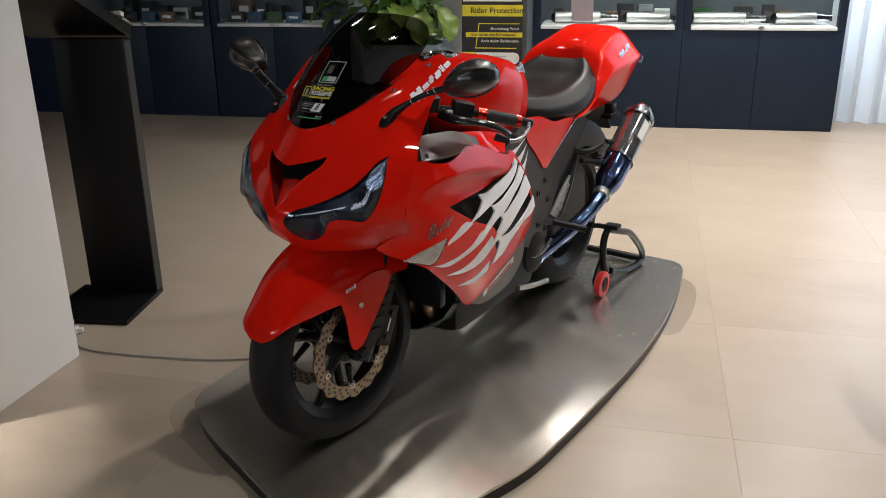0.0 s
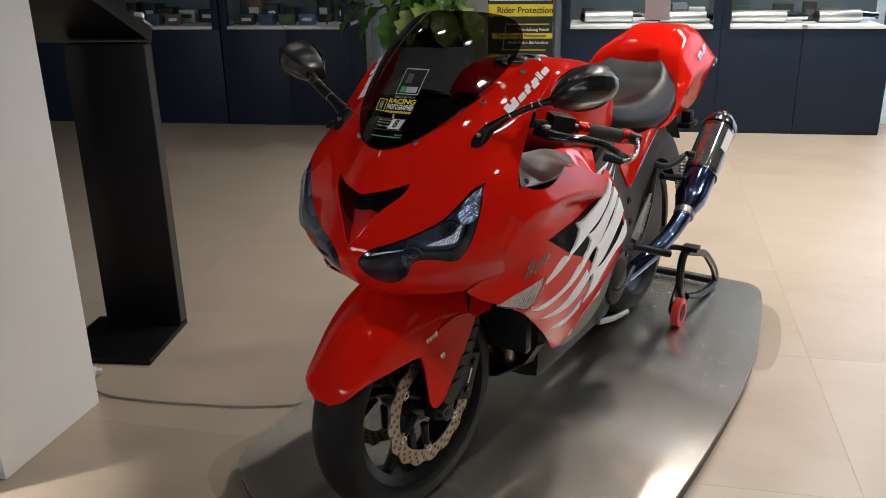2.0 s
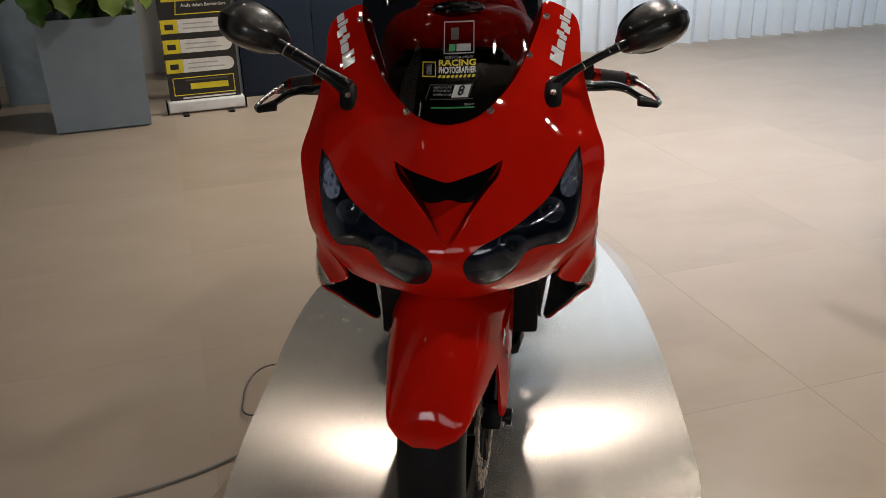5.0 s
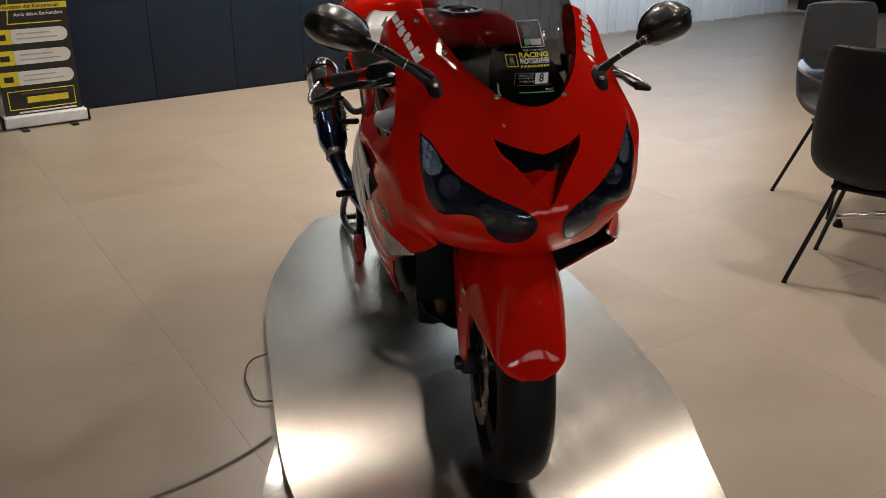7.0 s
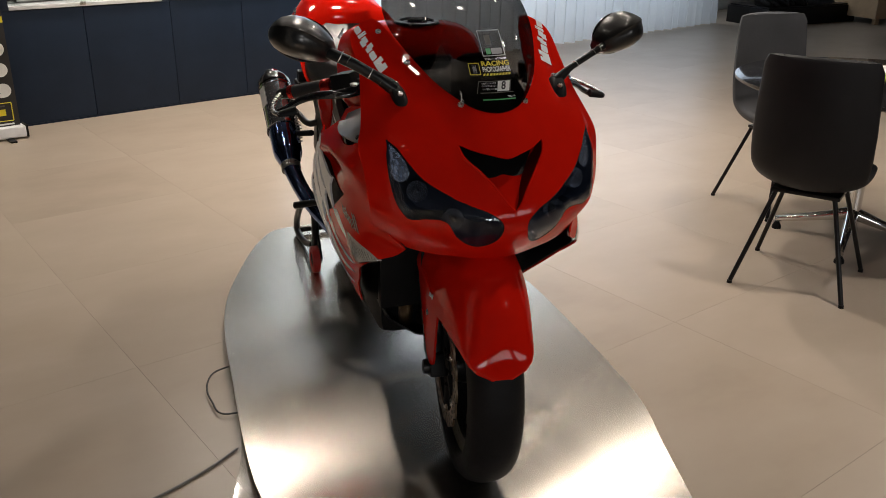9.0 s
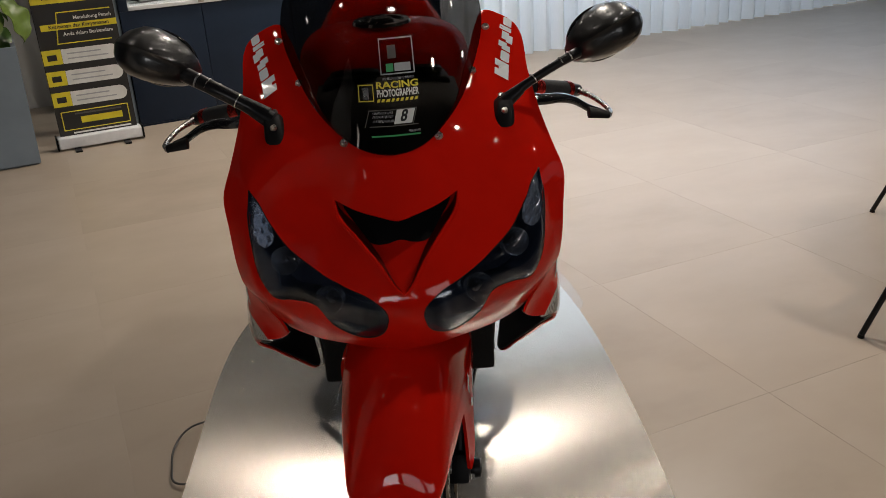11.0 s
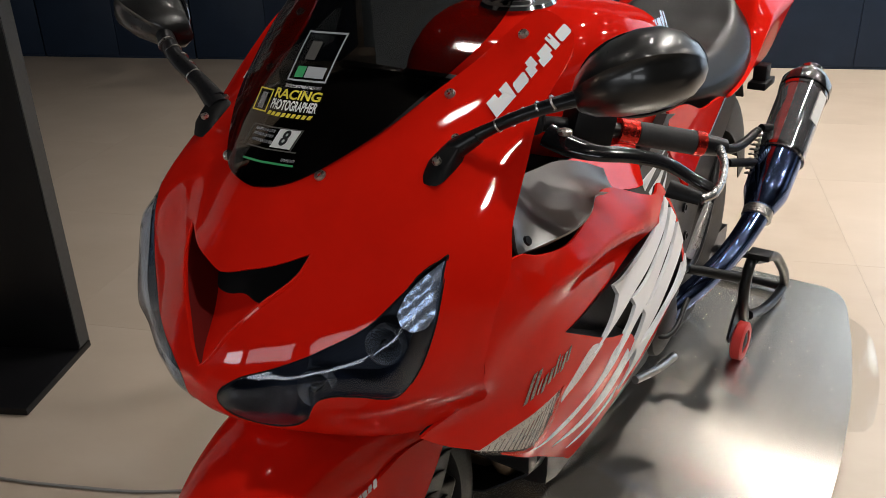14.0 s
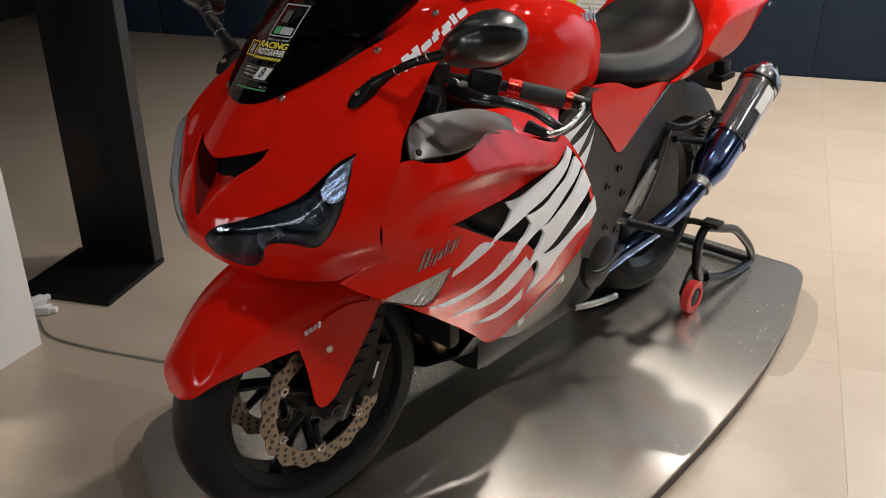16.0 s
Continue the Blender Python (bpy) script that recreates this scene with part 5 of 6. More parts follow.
tank = body("fuel_tank", [(0.40, 0.09, 0.97, 1.03), (0.44, 0.13, 0.94, 1.085), (0.52, 0.165, 0.90, 1.122), (0.62, 0.195, 0.86, 1.136), (0.74, 0.20, 0.84, 1.128), (0.85, 0.185, 0.84, 1.105), (0.93, 0.155, 0.86, 1.06), (0.98, 0.11, 0.88, 1.0), (1.0, 0.06, 0.90, 0.96)], RED, "glossy red fuel tank", 3.5)
cap = part("filler_cap", moved(lathe([(0, 0.0), (0, 0.062), (0.006, 0.066), (0.012, 0.062), (0.012, 0.05), (0.008, 0.046), (0.008, 0.03), (0.013, 0.026), (0.013, 0)], 36, "Z"), pose(0, 0.60, 1.130, 3, 0, 0)), CHROME, tank, "chrome filler cap")
part("cap_centre", moved(lathe([(0.0135, 0), (0.0135, 0.024), (0.017, 0.02), (0.017, 0)], 20, "Z"), pose(0, 0.60, 1.130, 3, 0, 0)), SATIN_BLACK, cap)
for s in (1, -1):
    marks("tank_logo", blocks([(0.024, 1.2), (0.016, 0.8), (0.02, 0.75), (0.016, 0.8), (0.014, 0.8), (0.016, 0.8), (0.012, 1.2), (0.006, 1.1)], 0.028, 0.004, 0.25), lambda b: moved(b, Matrix.Translation((s * 0.169, 0.78, 1.075)) @ pose(0, 0, 0, 62, 0, 90 * s) @ Matrix.Translation((0, 0, 0.004))), SILVER_DECAL, tank, "silver maker's logo")


def shell_of(rows, section, fine=4):
    """Lofts mirrored half sections along the bike; rows hold y and the numbers that section takes."""
    n = len(rows)
    cols = [spline([Vector((0, k, r[c])) for k, r in enumerate(rows)], fine, False, 4) for c in range(len(rows[0]))]
    rings = []
    for i in range(len(cols[0])):
        y, *rest = [c[i].z for c in cols]
        half = section(*rest)
        rings.append([(x, y, z) for x, z in half] + [(-x, y, z) for x, z in reversed(half) if x > 1e-6])
    return loft(rings)


def polyround(pts, near=0.16):
    """Turns a corner line into one with short chamfers and softly bowed flats."""
    out = [pts[0]]
    for a, b, c in zip(pts, pts[1:], pts[2:]):
        for k in (1 - near, 1 - near * 0.45):
            out.append((a[0] + (b[0] - a[0]) * k, a[1] + (b[1] - a[1]) * k))
        for k in (near * 0.45, near):
            out.append((b[0] + (c[0] - b[0]) * k, b[1] + (c[1] - b[1]) * k))
    return out + [pts[-1]]


def seat_section(w, zc, zb):
    return polyround([(0, zc), (0.40 * w, zc - 0.002), (0.74 * w, zc + 0.004), (0.98 * w, zc - 0.045), (w, (zc + zb) / 2 - 0.02), (0.97 * w, zb), (0, zb)], 0.3)


def tail_section(wt, zt, wsh, zsh, ww, zw, wb, zb):
    return polyround([(0, zt), (wt, zt - 0.004), (wsh, zsh), (ww, zw), (wb, zb), (0, zb)], 0.14)


seat = part("rider_seat", shell_of([(0.90, 0.08, 0.945, 0.90), (0.95, 0.12, 0.955, 0.87), (1.05, 0.16, 0.940, 0.845), (1.18, 0.19, 0.930, 0.835), (1.30, 0.205, 0.940, 0.83), (1.40, 0.203, 0.965, 0.835), (1.46, 0.185, 0.992, 0.86), (1.51, 0.155, 1.014, 0.90), (1.545, 0.115, 1.024, 0.93), (1.57, 0.06, 1.02, 0.95)], seat_section), LEATHER, bike, "black vinyl rider seat with a dipped centre")
tail = part("tail_cowl", shell_of([(1.25, 0.05, 0.838, 0.12, 0.838, 0.209, 0.840, 0.20, 0.834), (1.33, 0.06, 0.84, 0.15, 0.85, 0.217, 0.862, 0.20, 0.832), (1.41, 0.06, 0.86, 0.17, 0.88, 0.218, 0.895, 0.19, 0.83), (1.47, 0.06, 0.92, 0.178, 0.945, 0.217, 0.93, 0.18, 0.828),
                                   (1.53, 0.07, 1.030, 0.170, 1.012, 0.215, 0.955, 0.175, 0.826), (1.57, 0.072, 1.072, 0.158, 1.045, 0.214, 0.965, 0.17, 0.824), (1.64, 0.08, 1.100, 0.146, 1.066, 0.212, 0.975, 0.17, 0.824), (1.73, 0.088, 1.122, 0.136, 1.085, 0.210, 0.98, 0.168, 0.836), (1.82, 0.088, 1.126, 0.127, 1.094, 0.204, 0.984, 0.16, 0.86),
                                   (1.91, 0.085, 1.105, 0.119, 1.080, 0.190, 0.986, 0.145, 0.89), (1.98, 0.072, 1.062, 0.105, 1.042, 0.170, 0.985, 0.125, 0.925), (2.03, 0.055, 1.012, 0.085, 1.0, 0.145, 0.975, 0.11, 0.95)], tail_section), RED, bike, "glossy red tail cowl with a solo seat hump")
for s in (1, -1):
    part("tail_light_edge", tube([(s * 0.10, 2.035, 0.985), (s * 0.148, 2.03, 0.972), (s * 0.172, 1.97, 0.955)], [0.004, 0.010, 0.006], 8), CLEAR, tail, "clear tail lamp edge")
    marks("tail_mark", blocks([(0.03, 1), (0.03, 1), (0.01, 0.4), (0.018, 1), (0.026, 1)], 0.02, 0.006, 0.2), lambda b: moved(b, Matrix.Translation((s * 0.176, 1.75, 1.030)) @ pose(0, 0, 0, 60, 0, 90 * s) @ pose(0, 0, 0, 0, 0, 14 * s) @ Matrix.Translation((0, 0, 0.003))), SILVER_DECAL, tail, "silver model mark")
    hook = part("grab_hook", box(min(s * 0.165, s * 0.200), max(s * 0.165, s * 0.200), 1.60, 1.65, 0.785, 0.832, 0.005), BLACK, tail, "black strap hook bracket")
    part("hook_bar", box(min(s * 0.160, s * 0.208), max(s * 0.160, s * 0.208), 1.575, 1.675, 0.772, 0.792, 0.005), BLACK, hook)
part("tail_light", loft([oval(0, 1.86, 0.95, 1.05, 0.13, 20, 2.4), oval(0, 1.915, 0.97, 1.035, 0.10, 20, 2.4)]), CLEAR, tail, "clear tail light")
part("rear_undertray", box(-0.12, 0.12, 1.25, 1.80, 0.80, 0.86, 0.02), BLACK, bike)
part("number_bracket", solid(loft([[(s * 0.07, y, z) for s in (-1, 1)] for y, z in ((1.72, 0.83), (1.86, 0.76), (1.92, 0.66))], False, False), 0.006), BLACK, bike)
tag = tagged(part("price_card", moved(box(-0.045, 0.045, -0.001, 0.001, 0, 0.26, 0.0), pose(0.05, 1.60, 1.158, 10, 0, 10)), CARD, None, smooth=False), "tall grey information card standing on the tail cowl", "card")
tag.matrix_world = BIKE

# mirrors
for s in (1, -1):
    mr = part("mirror", tube([(s * 0.205, 0.082, 1.066), (s * 0.245, 0.088, 1.090), (s * 0.292, 0.094, 1.114 if s > 0 else 1.118), (s * 0.345, 0.122, 1.132 if s > 0 else 1.142)], [0.015, 0.0125, 0.0125, 0.0135] if s < 0 else [0.0105, 0.0075, 0.0075, 0.010], 12), SATIN_BLACK, bike, "black mirror stalk")
    for k in range(5):
        c, d = Vector((s * (0.252 + 0.016 * k), 0.0890 + 0.0030 * k, 1.0938 + (0.0082 if s > 0 else 0.0095) * k)), Vector((s * 0.047, 0.012, 0.028)).normalized()
        part("stalk_ring", moved(lathe([(-0.001, 0.007), (-0.001, 0.0131 if s < 0 else 0.0086), (0.001, 0.0131 if s < 0 else 0.0086), (0.001, 0.007)], 18, closed=True), Matrix.Translation(c) @ d.to_track_quat("X", "Z").to_matrix().to_4x4()), STEEL, mr, "thin bright stalk ring")
    foot = part("mirror_foot", loft([[(s * (x + w * math.copysign(abs(math.cos(a)) ** 0.6, math.cos(a))), y + l * math.copysign(abs(math.sin(a)) ** 0.7, math.sin(a)), z + 0.42 * l * math.sin(a)) for a in (2 * math.pi * i / 20 for i in range(20))]
                                     for x, y, z, w, l in ((0.193, 0.062, 1.042, 0.018, 0.032), (0.195, 0.064, 1.054, 0.016, 0.028), (0.199, 0.071, 1.063, 0.012, 0.019), (0.203, 0.078, 1.070, 0.008, 0.011))]), BLACK, mr, "angular black mirror foot")
    part("stalk_collar", tube([(s * 0.198, 0.078, 1.058), (s * 0.228, 0.085, 1.079)], [0.0165, 0.0135] if s < 0 else [0.013, 0.0095], 12), SATIN_BLACK, foot)
    for by, bz in ((0.048, 1.052), (0.090, 1.068)):
        part("foot_bolt", moved(lathe([(0, 0), (0, 0.006), (0.005, 0.005), (0.005, 0)], 10, "Z"), Matrix.Translation((s * 0.194, by, bz)) @ pose(0, 0, 0, 30, 0, 0)), STEEL, foot, "small bright bolt")
    a, b = (Vector((0.322, 0.142, 1.124)), Vector((0.458, 0.186, 1.162))) if s > 0 else (Vector((0.320, 0.145, 1.134)), Vector((0.460, 0.190, 1.174)))
    along = (b - a).normalized()
    front = Vector((0.35, -0.85, 0.12))
    front = (front - along * front.dot(along)).normalized()
    up = along.cross(front) * -1
    if up.z < 0:
        up = -up
    shell, glass = [], []
    for t, h, d in ((0.0, 0.010, 0.018), (0.05, 0.022, 0.045), (0.16, 0.033, 0.066), (0.34, 0.042, 0.086), (0.54, 0.046, 0.092), (0.72, 0.044, 0.080), (0.87, 0.035, 0.054), (0.96, 0.021, 0.034), (1.0, 0.008, 0.012)):
        c = a.lerp(b, t) + up * (0.012 * math.sin(t * 2.6))
        ring = []
        for i in range(36):
            q = 2 * math.pi * i / 36
            f = math.cos(q)
            p = c + up * (h * math.copysign(abs(math.sin(q)) ** 0.9, math.sin(q)) * (1 if f < 0 else 1 - 0.12 * f)) + front * ((0.86 + 0.16 * math.exp(-((q - 0.62) / 0.2) ** 2)) * d * f ** 0.85 if f > 0 else 0.010 * f)
            ring.append((s * p.x, p.y, p.z))
        shell.append(ring)
    part("mirror_shell", loft(shell), MIRROR_BLACK, mr, "black mirror shell")
    bead = []
    for i in range(25):
        q = 2 * math.pi * i / 24
        p = a.lerp(b, 0.52 + 0.47 * math.cos(q)) + up * (0.008 + 0.046 * math.sin(q)) - front * 0.006
        bead.append((s * p.x, p.y, p.z))
    part("mirror_rim", tube(bead, 0.0028, 6, 2, caps=False), GLOSS_BLACK, mr, "thin black mirror rim")
    ring = []
    for i in range(24):
        q = 2 * math.pi * i / 24
        p = a.lerp(b, 0.53 + 0.40 * math.cos(q)) + up * (0.009 + 0.040 * math.sin(q)) - front * 0.0125
        ring.append((s * p.x, p.y, p.z))
    part("mirror_glass", loft([ring, [(x - s * front.x * 0.002, y - front.y * 0.002, z - front.z * 0.002) for x, y, z in ring]]), CHROME, mr, "mirror glass")

# handlebars
for s in (1, -1):
    def w3(*p):
        return [(s * x, y, z) for x, y, z in p]
    bar = part("handlebar", tube(w3((0.12, 0.24, 1.03), (0.20, 0.285, 1.035), (0.30, 0.362, 1.017), (0.40, 0.452, 0.985)), 0.011, 10), SATIN_BLACK, bike, "black clip-on handlebar")
    part("grip", tube(w3((0.312, 0.374, 1.013), (0.375, 0.431, 0.993)), 0.0175, 16), GRIP, bar, "black rubber grip")
    for p, q in (((0.292, 0.356, 1.0197), (0.311, 0.373, 1.0135)), ((0.3755, 0.4315, 0.9928), (0.386, 0.441, 0.9895))):
        part("red_collar", tube(w3(p, q), 0.0185, 16), RED_ALLOY, bar, "red anodised collar")
    part("bar_end", tube(w3((0.3865, 0.4415, 0.989), (0.412, 0.464, 0.981)), [0.016, 0.013], 14), SATIN_BLACK, bar)
    part("lever_guard", tube(w3((0.409, 0.450, 0.984), (0.432, 0.40, 0.978), (0.445, 0.315, 0.968), (0.436, 0.288, 0.968)), [0.0075, 0.0055, 0.0055, 0.006], 10), DARK_STEEL, bar, "slim steel lever guard")
    part("guard_tip", tube(w3((0.436, 0.289, 0.968), (0.394, 0.284, 0.977)), [0.009, 0.013], 10, flat=0.6), BLACK, bar, "black guard foot")
    part("switch_box", moved(box(-0.03, 0.03, -0.032, 0.032, -0.03, 0.026, 0.008), Matrix.Translation((s * 0.258, 0.328, 1.03)) @ pose(0, 0, 0, 0, s * 12, s * 42)), BLACK, bar, "black switch housing")
    lever = part("lever", tube(w3((0.228, 0.262, 1.030), (0.262, 0.262, 1.020), (0.298, 0.268, 1.014), (0.335, 0.296, 1.008), (0.375, 0.330, 0.992), (0.412, 0.348, 0.968), (0.436, 0.352, 0.958)), [0.017, 0.016, 0.012, 0.011, 0.0105, 0.0095, 0.009], 12, flat=0.6), GLOSS_BLACK, bar, "black brake or clutch lever")
    part("lever_pivot", moved(lathe([(0, 0), (0, 0.011), (0.005, 0.011), (0.007, 0.006), (0.007, 0)], 16, "Z"), pose(s * 0.252, 0.268, 1.033)), STEEL, lever, "bright pivot bolt")
    part("fluid_reservoir", moved(lathe([(0, 0), (0, 0.026), (0.03, 0.03), (0.038, 0.03), (0.042, 0.024), (0.042, 0)], 20, "Z"), pose(s * 0.20, 0.25, 1.035)), SATIN_BLACK, bar)
part("top_yoke", box(-0.14, 0.14, 0.22, 0.30, 1.0, 1.02, 0.01), SATIN_BLACK, bike)
part("steering_head", box(-0.09, 0.09, 0.30, 0.42, 0.86, 1.0, 0.02), SATIN_BLACK, bike)


RIM_LINE = surface("bronze_rim_line", (0.30, 0.25, 0.20), 0.35, 0.6, 0.1)


# wheels
def wheel(name, axle, radius, half, rim_r, rim_half, steer, label):
    m = (STEER if steer else Matrix()) @ Matrix.Translation(axle)
    prof = []
    for i in range(15):
        a = math.pi * (i / 14)
        prof.append((-half * math.cos(a), rim_r + 0.004 + (radius - rim_r - 0.004) * math.sin(a) ** 0.62))
    tyre = lathe(prof + [(half * 0.8, rim_r - 0.006), (-half * 0.8, rim_r - 0.006)], 72, closed=True)
    wh = part(name, moved(tyre, m), RUBBER, bike, label)
    rim = lathe([(-rim_half, rim_r + 0.012), (-rim_half + 0.004, rim_r + 0.014), (-rim_half + 0.012, rim_r - 0.006), (-rim_half * 0.6, rim_r - 0.022), (rim_half * 0.6, rim_r - 0.022), (rim_half - 0.012, rim_r - 0.006), (rim_half - 0.004, rim_r + 0.014), (rim_half, rim_r + 0.012), (rim_half * 0.6, rim_r - 0.032), (-rim_half * 0.6, rim_r - 0.032)], 64, closed=True)
    part("rim", moved(rim, m), RIM_BLACK, wh, "gloss black cast rim")
    for s in (-1, 1):
        part("rim_stripe", moved(lathe([(s * (rim_half + 0.0005), rim_r + 0.004), (s * (rim_half + 0.0015), rim_r + 0.010), (s * (rim_half - 0.001), rim_r + 0.0125), (s * (rim_half - 0.002), rim_r + 0.003)], 64, closed=True), m), RIM_LINE, wh, "thin bronze rim line")
    hub = lathe([(-0.055, 0.014), (-0.055, 0.045), (-0.02, 0.05), (0.02, 0.05), (0.055, 0.045), (0.055, 0.014)], 28, closed=True)
    part("hub", moved(hub, m), RIM_BLACK, wh)
    for k in range(3):
        for off in (-11, 11):
            a = radians(k * 120 + 20)
            b = radians(k * 120 + 20 + off * 1.5)
            sp = tube([(0, 0.04 * math.cos(a), 0.04 * math.sin(a)), (0, 0.5 * rim_r * math.cos(a + radians(off)), 0.5 * rim_r * math.sin(a + radians(off))), (0, (rim_r - 0.02) * math.cos(b), (rim_r - 0.02) * math.sin(b))], [0.016, 0.013, 0.015], 8, 4)
            part("spoke", moved(sp, m), RIM_BLACK, wh)
    return wh, m


fw, FM = wheel("front_wheel", AXLE_F, 0.300, 0.066, 0.229, 0.055, True, "black front tyre on a cast wheel")
rw, RM = wheel("rear_wheel", AXLE_R, 0.316, 0.096, 0.229, 0.082, False, "wide black rear tyre on a cast wheel")


def brake_disc(m, x, r, side, parent):
    """A wavy-edged disc with drill holes and a bolted carrier."""
    own = bmesh.new()
    n = 192
    outer = [r * (1 - 0.05 * abs(math.sin(8 * math.pi * i / n * 2)) ** 2.5) for i in range(n)]
    rings = []
    for xx, k in ((x - 0.0025, 0), (x - 0.0025, 1), (x + 0.0025, 1), (x + 0.0025, 0)):
        rings.append([own.verts.new((xx, (outer[i] if k else r * 0.74) * math.cos(2 * math.pi * i / n), (outer[i] if k else r * 0.74) * math.sin(2 * math.pi * i / n))) for i in range(n)])
    for a, b in zip(rings, rings[1:] + rings[:1]):
        for i in range(n):
            own.faces.new((a[i], a[(i + 1) % n], b[(i + 1) % n], b[i]))
    disc = part("brake_disc", moved(own, m), DISC_STEEL, parent, "wavy drilled brake disc")
    hole = finish(lathe([(-0.0031, 0), (-0.0031, 0.0050), (0.0031, 0.0050), (0.0031, 0)], 8), "drill_hole", BLACK_DECAL)
    for k in range(30):
        for j, rr in enumerate((0.80, 0.87, 0.935)):
            a = 2 * math.pi * (k + j * 0.34) / 30
            h = new("drill_hole", hole)
            h.parent = disc
            h.matrix_local = m @ Matrix.Translation((x, rr * r * math.cos(a), rr * r * math.sin(a)))
    for k in range(6):
        a = 2 * math.pi * k / 6 + 0.4
        arm = tube([(x - side * 0.006, 0.05 * math.cos(a - 0.25), 0.05 * math.sin(a - 0.25)), (x - side * 0.002, r * 0.72 * math.cos(a), r * 0.72 * math.sin(a))], [0.011, 0.008], 8)
        part("carrier_arm", moved(arm, m), BLACK, disc)
        bob = lathe([(-0.005, 0.0052), (-0.005, 0.0098), (0.005, 0.0098), (0.005, 0.0052)], 16, closed=True)
        tab = box(x - 0.0024, x + 0.0024, -0.013, 0.013, r * 0.66, r * 0.75, 0.001)
        part("disc_tab", moved(tab, m @ pose(0, 0, 0, math.degrees(a) - 90, 0, 0)), DISC_STEEL, disc)
        part("bobbin", moved(bob, m @ Matrix.Translation((x + side * 0.001, r * 0.735 * math.cos(a), r * 0.735 * math.sin(a)))), STEEL, disc, "bright disc bobbin")


for s in (1, -1):
    brake_disc(FM, s * 0.075, 0.158, s, fw)
brake_disc(RM, 0.075, 0.125, 1, rw)
TILT = Matrix.Translation(AXLE_F) @ pose(0, 0, 0, -23.5, 0, 0)
for s in (1, -1):
    fm = STEER @ TILT @ Matrix.Translation((s * 0.092, 0.035, 0))
    fork = part("fork_leg", moved(lathe([(-0.03, 0.0), (-0.03, 0.02), (0.05, 0.024), (0.18, 0.024), (0.20, 0.0215), (0.62, 0.0215), (0.66, 0.0225), (0.70, 0.0225), (0.70, 0)], 24, "Z"), fm), SATIN_BLACK, bike, "black front fork leg")
    part("axle_clamp", moved(box(-0.024, 0.018, -0.045, 0.022, -0.03, 0.03, 0.008), fm), BLACK, fork)
    part("axle_nut", moved(lathe([(0.0, 0), (0.0, 0.02), (0.012, 0.018), (0.012, 0.011), (0.006, 0.01), (0.006, 0)], 18), STEER @ Matrix.Translation((s * 0.120, AXLE_F.y, AXLE_F.z)) @ Matrix.Diagonal((s, 1, 1, 1))), SATIN_BLACK, fork, "black axle nut")
    slider = lathe([(0, 0), (0, 0.012), (0.018, 0.012), (0.022, 0.009), (0.022, 0)], 16)
    part("axle_slider", moved(slider, STEER @ Matrix.Translation((s * 0.112, AXLE_F.y, AXLE_F.z)) @ Matrix.Diagonal((s, 1, 1, 1))), BLACK, fork)
    cal = part("brake_caliper", moved(box(-0.034, 0.030, 0.02, 0.085, 0.02, 0.155, 0.012, 3), STEER @ TILT @ Matrix.Translation((s * 0.075, 0.045, 0.0))), BLACK, fork, "black radial brake caliper")
    for k in (0.05, 0.125):
        part("caliper_bolt", moved(lathe([(0, 0), (0, 0.008), (0.006, 0.008), (0.006, 0)], 10), STEER @ TILT @ Matrix.Translation((s * 0.106, 0.098, k)) @ Matrix.Diagonal((s, 1, 1, 1))), SATIN_BLACK, cal)
    part("maker_mark", moved(box(-0.0005, 0.0005, -0.003, 0.003, -0.02, 0.02), STEER @ TILT @ Matrix.Translation((s * 0.1062, 0.098, 0.088))), BANNER_WHITE, cal, "small white mark", smooth=False)
    part("brake_hose", moved(tube([(s * 0.09, 0.10, 0.46), (s * 0.115, 0.13, 0.56), (s * 0.10, 0.16, 0.70), (s * 0.08, 0.20, 0.82)], 0.006, 8), STEER), BLACK, fork)


# front mudguard
def guard_point(phi, t):
    """phi: degrees round the axle from straight ahead; t: -1 to 1 across."""
    f = radians(phi)
    top = knots([22, 35, 60, 90, 120, 140], [0.312, 0.325, 0.350, 0.362, 0.352, 0.342], phi)
    edge = knots([22, 25, 30, 46, 70, 88, 100, 120, 140], [0.311, 0.308, 0.300, 0.232, 0.185, 0.165, 0.185, 0.24, 0.30], phi)
    wide = knots([22, 24, 28, 36, 55, 90, 120, 140], [0.02, 0.045, 0.068, 0.082, 0.098, 0.114, 0.118, 0.110], phi)
    a = t * math.pi / 2
    r = edge + (top - edge) * max(0, math.cos(a)) ** 0.75
    x = wide * math.sin(a) if abs(t) < 1 else math.copysign(wide, t)
    return Vector((x, AXLE_F.y - r * math.cos(f), AXLE_F.z + r * math.sin(f)))


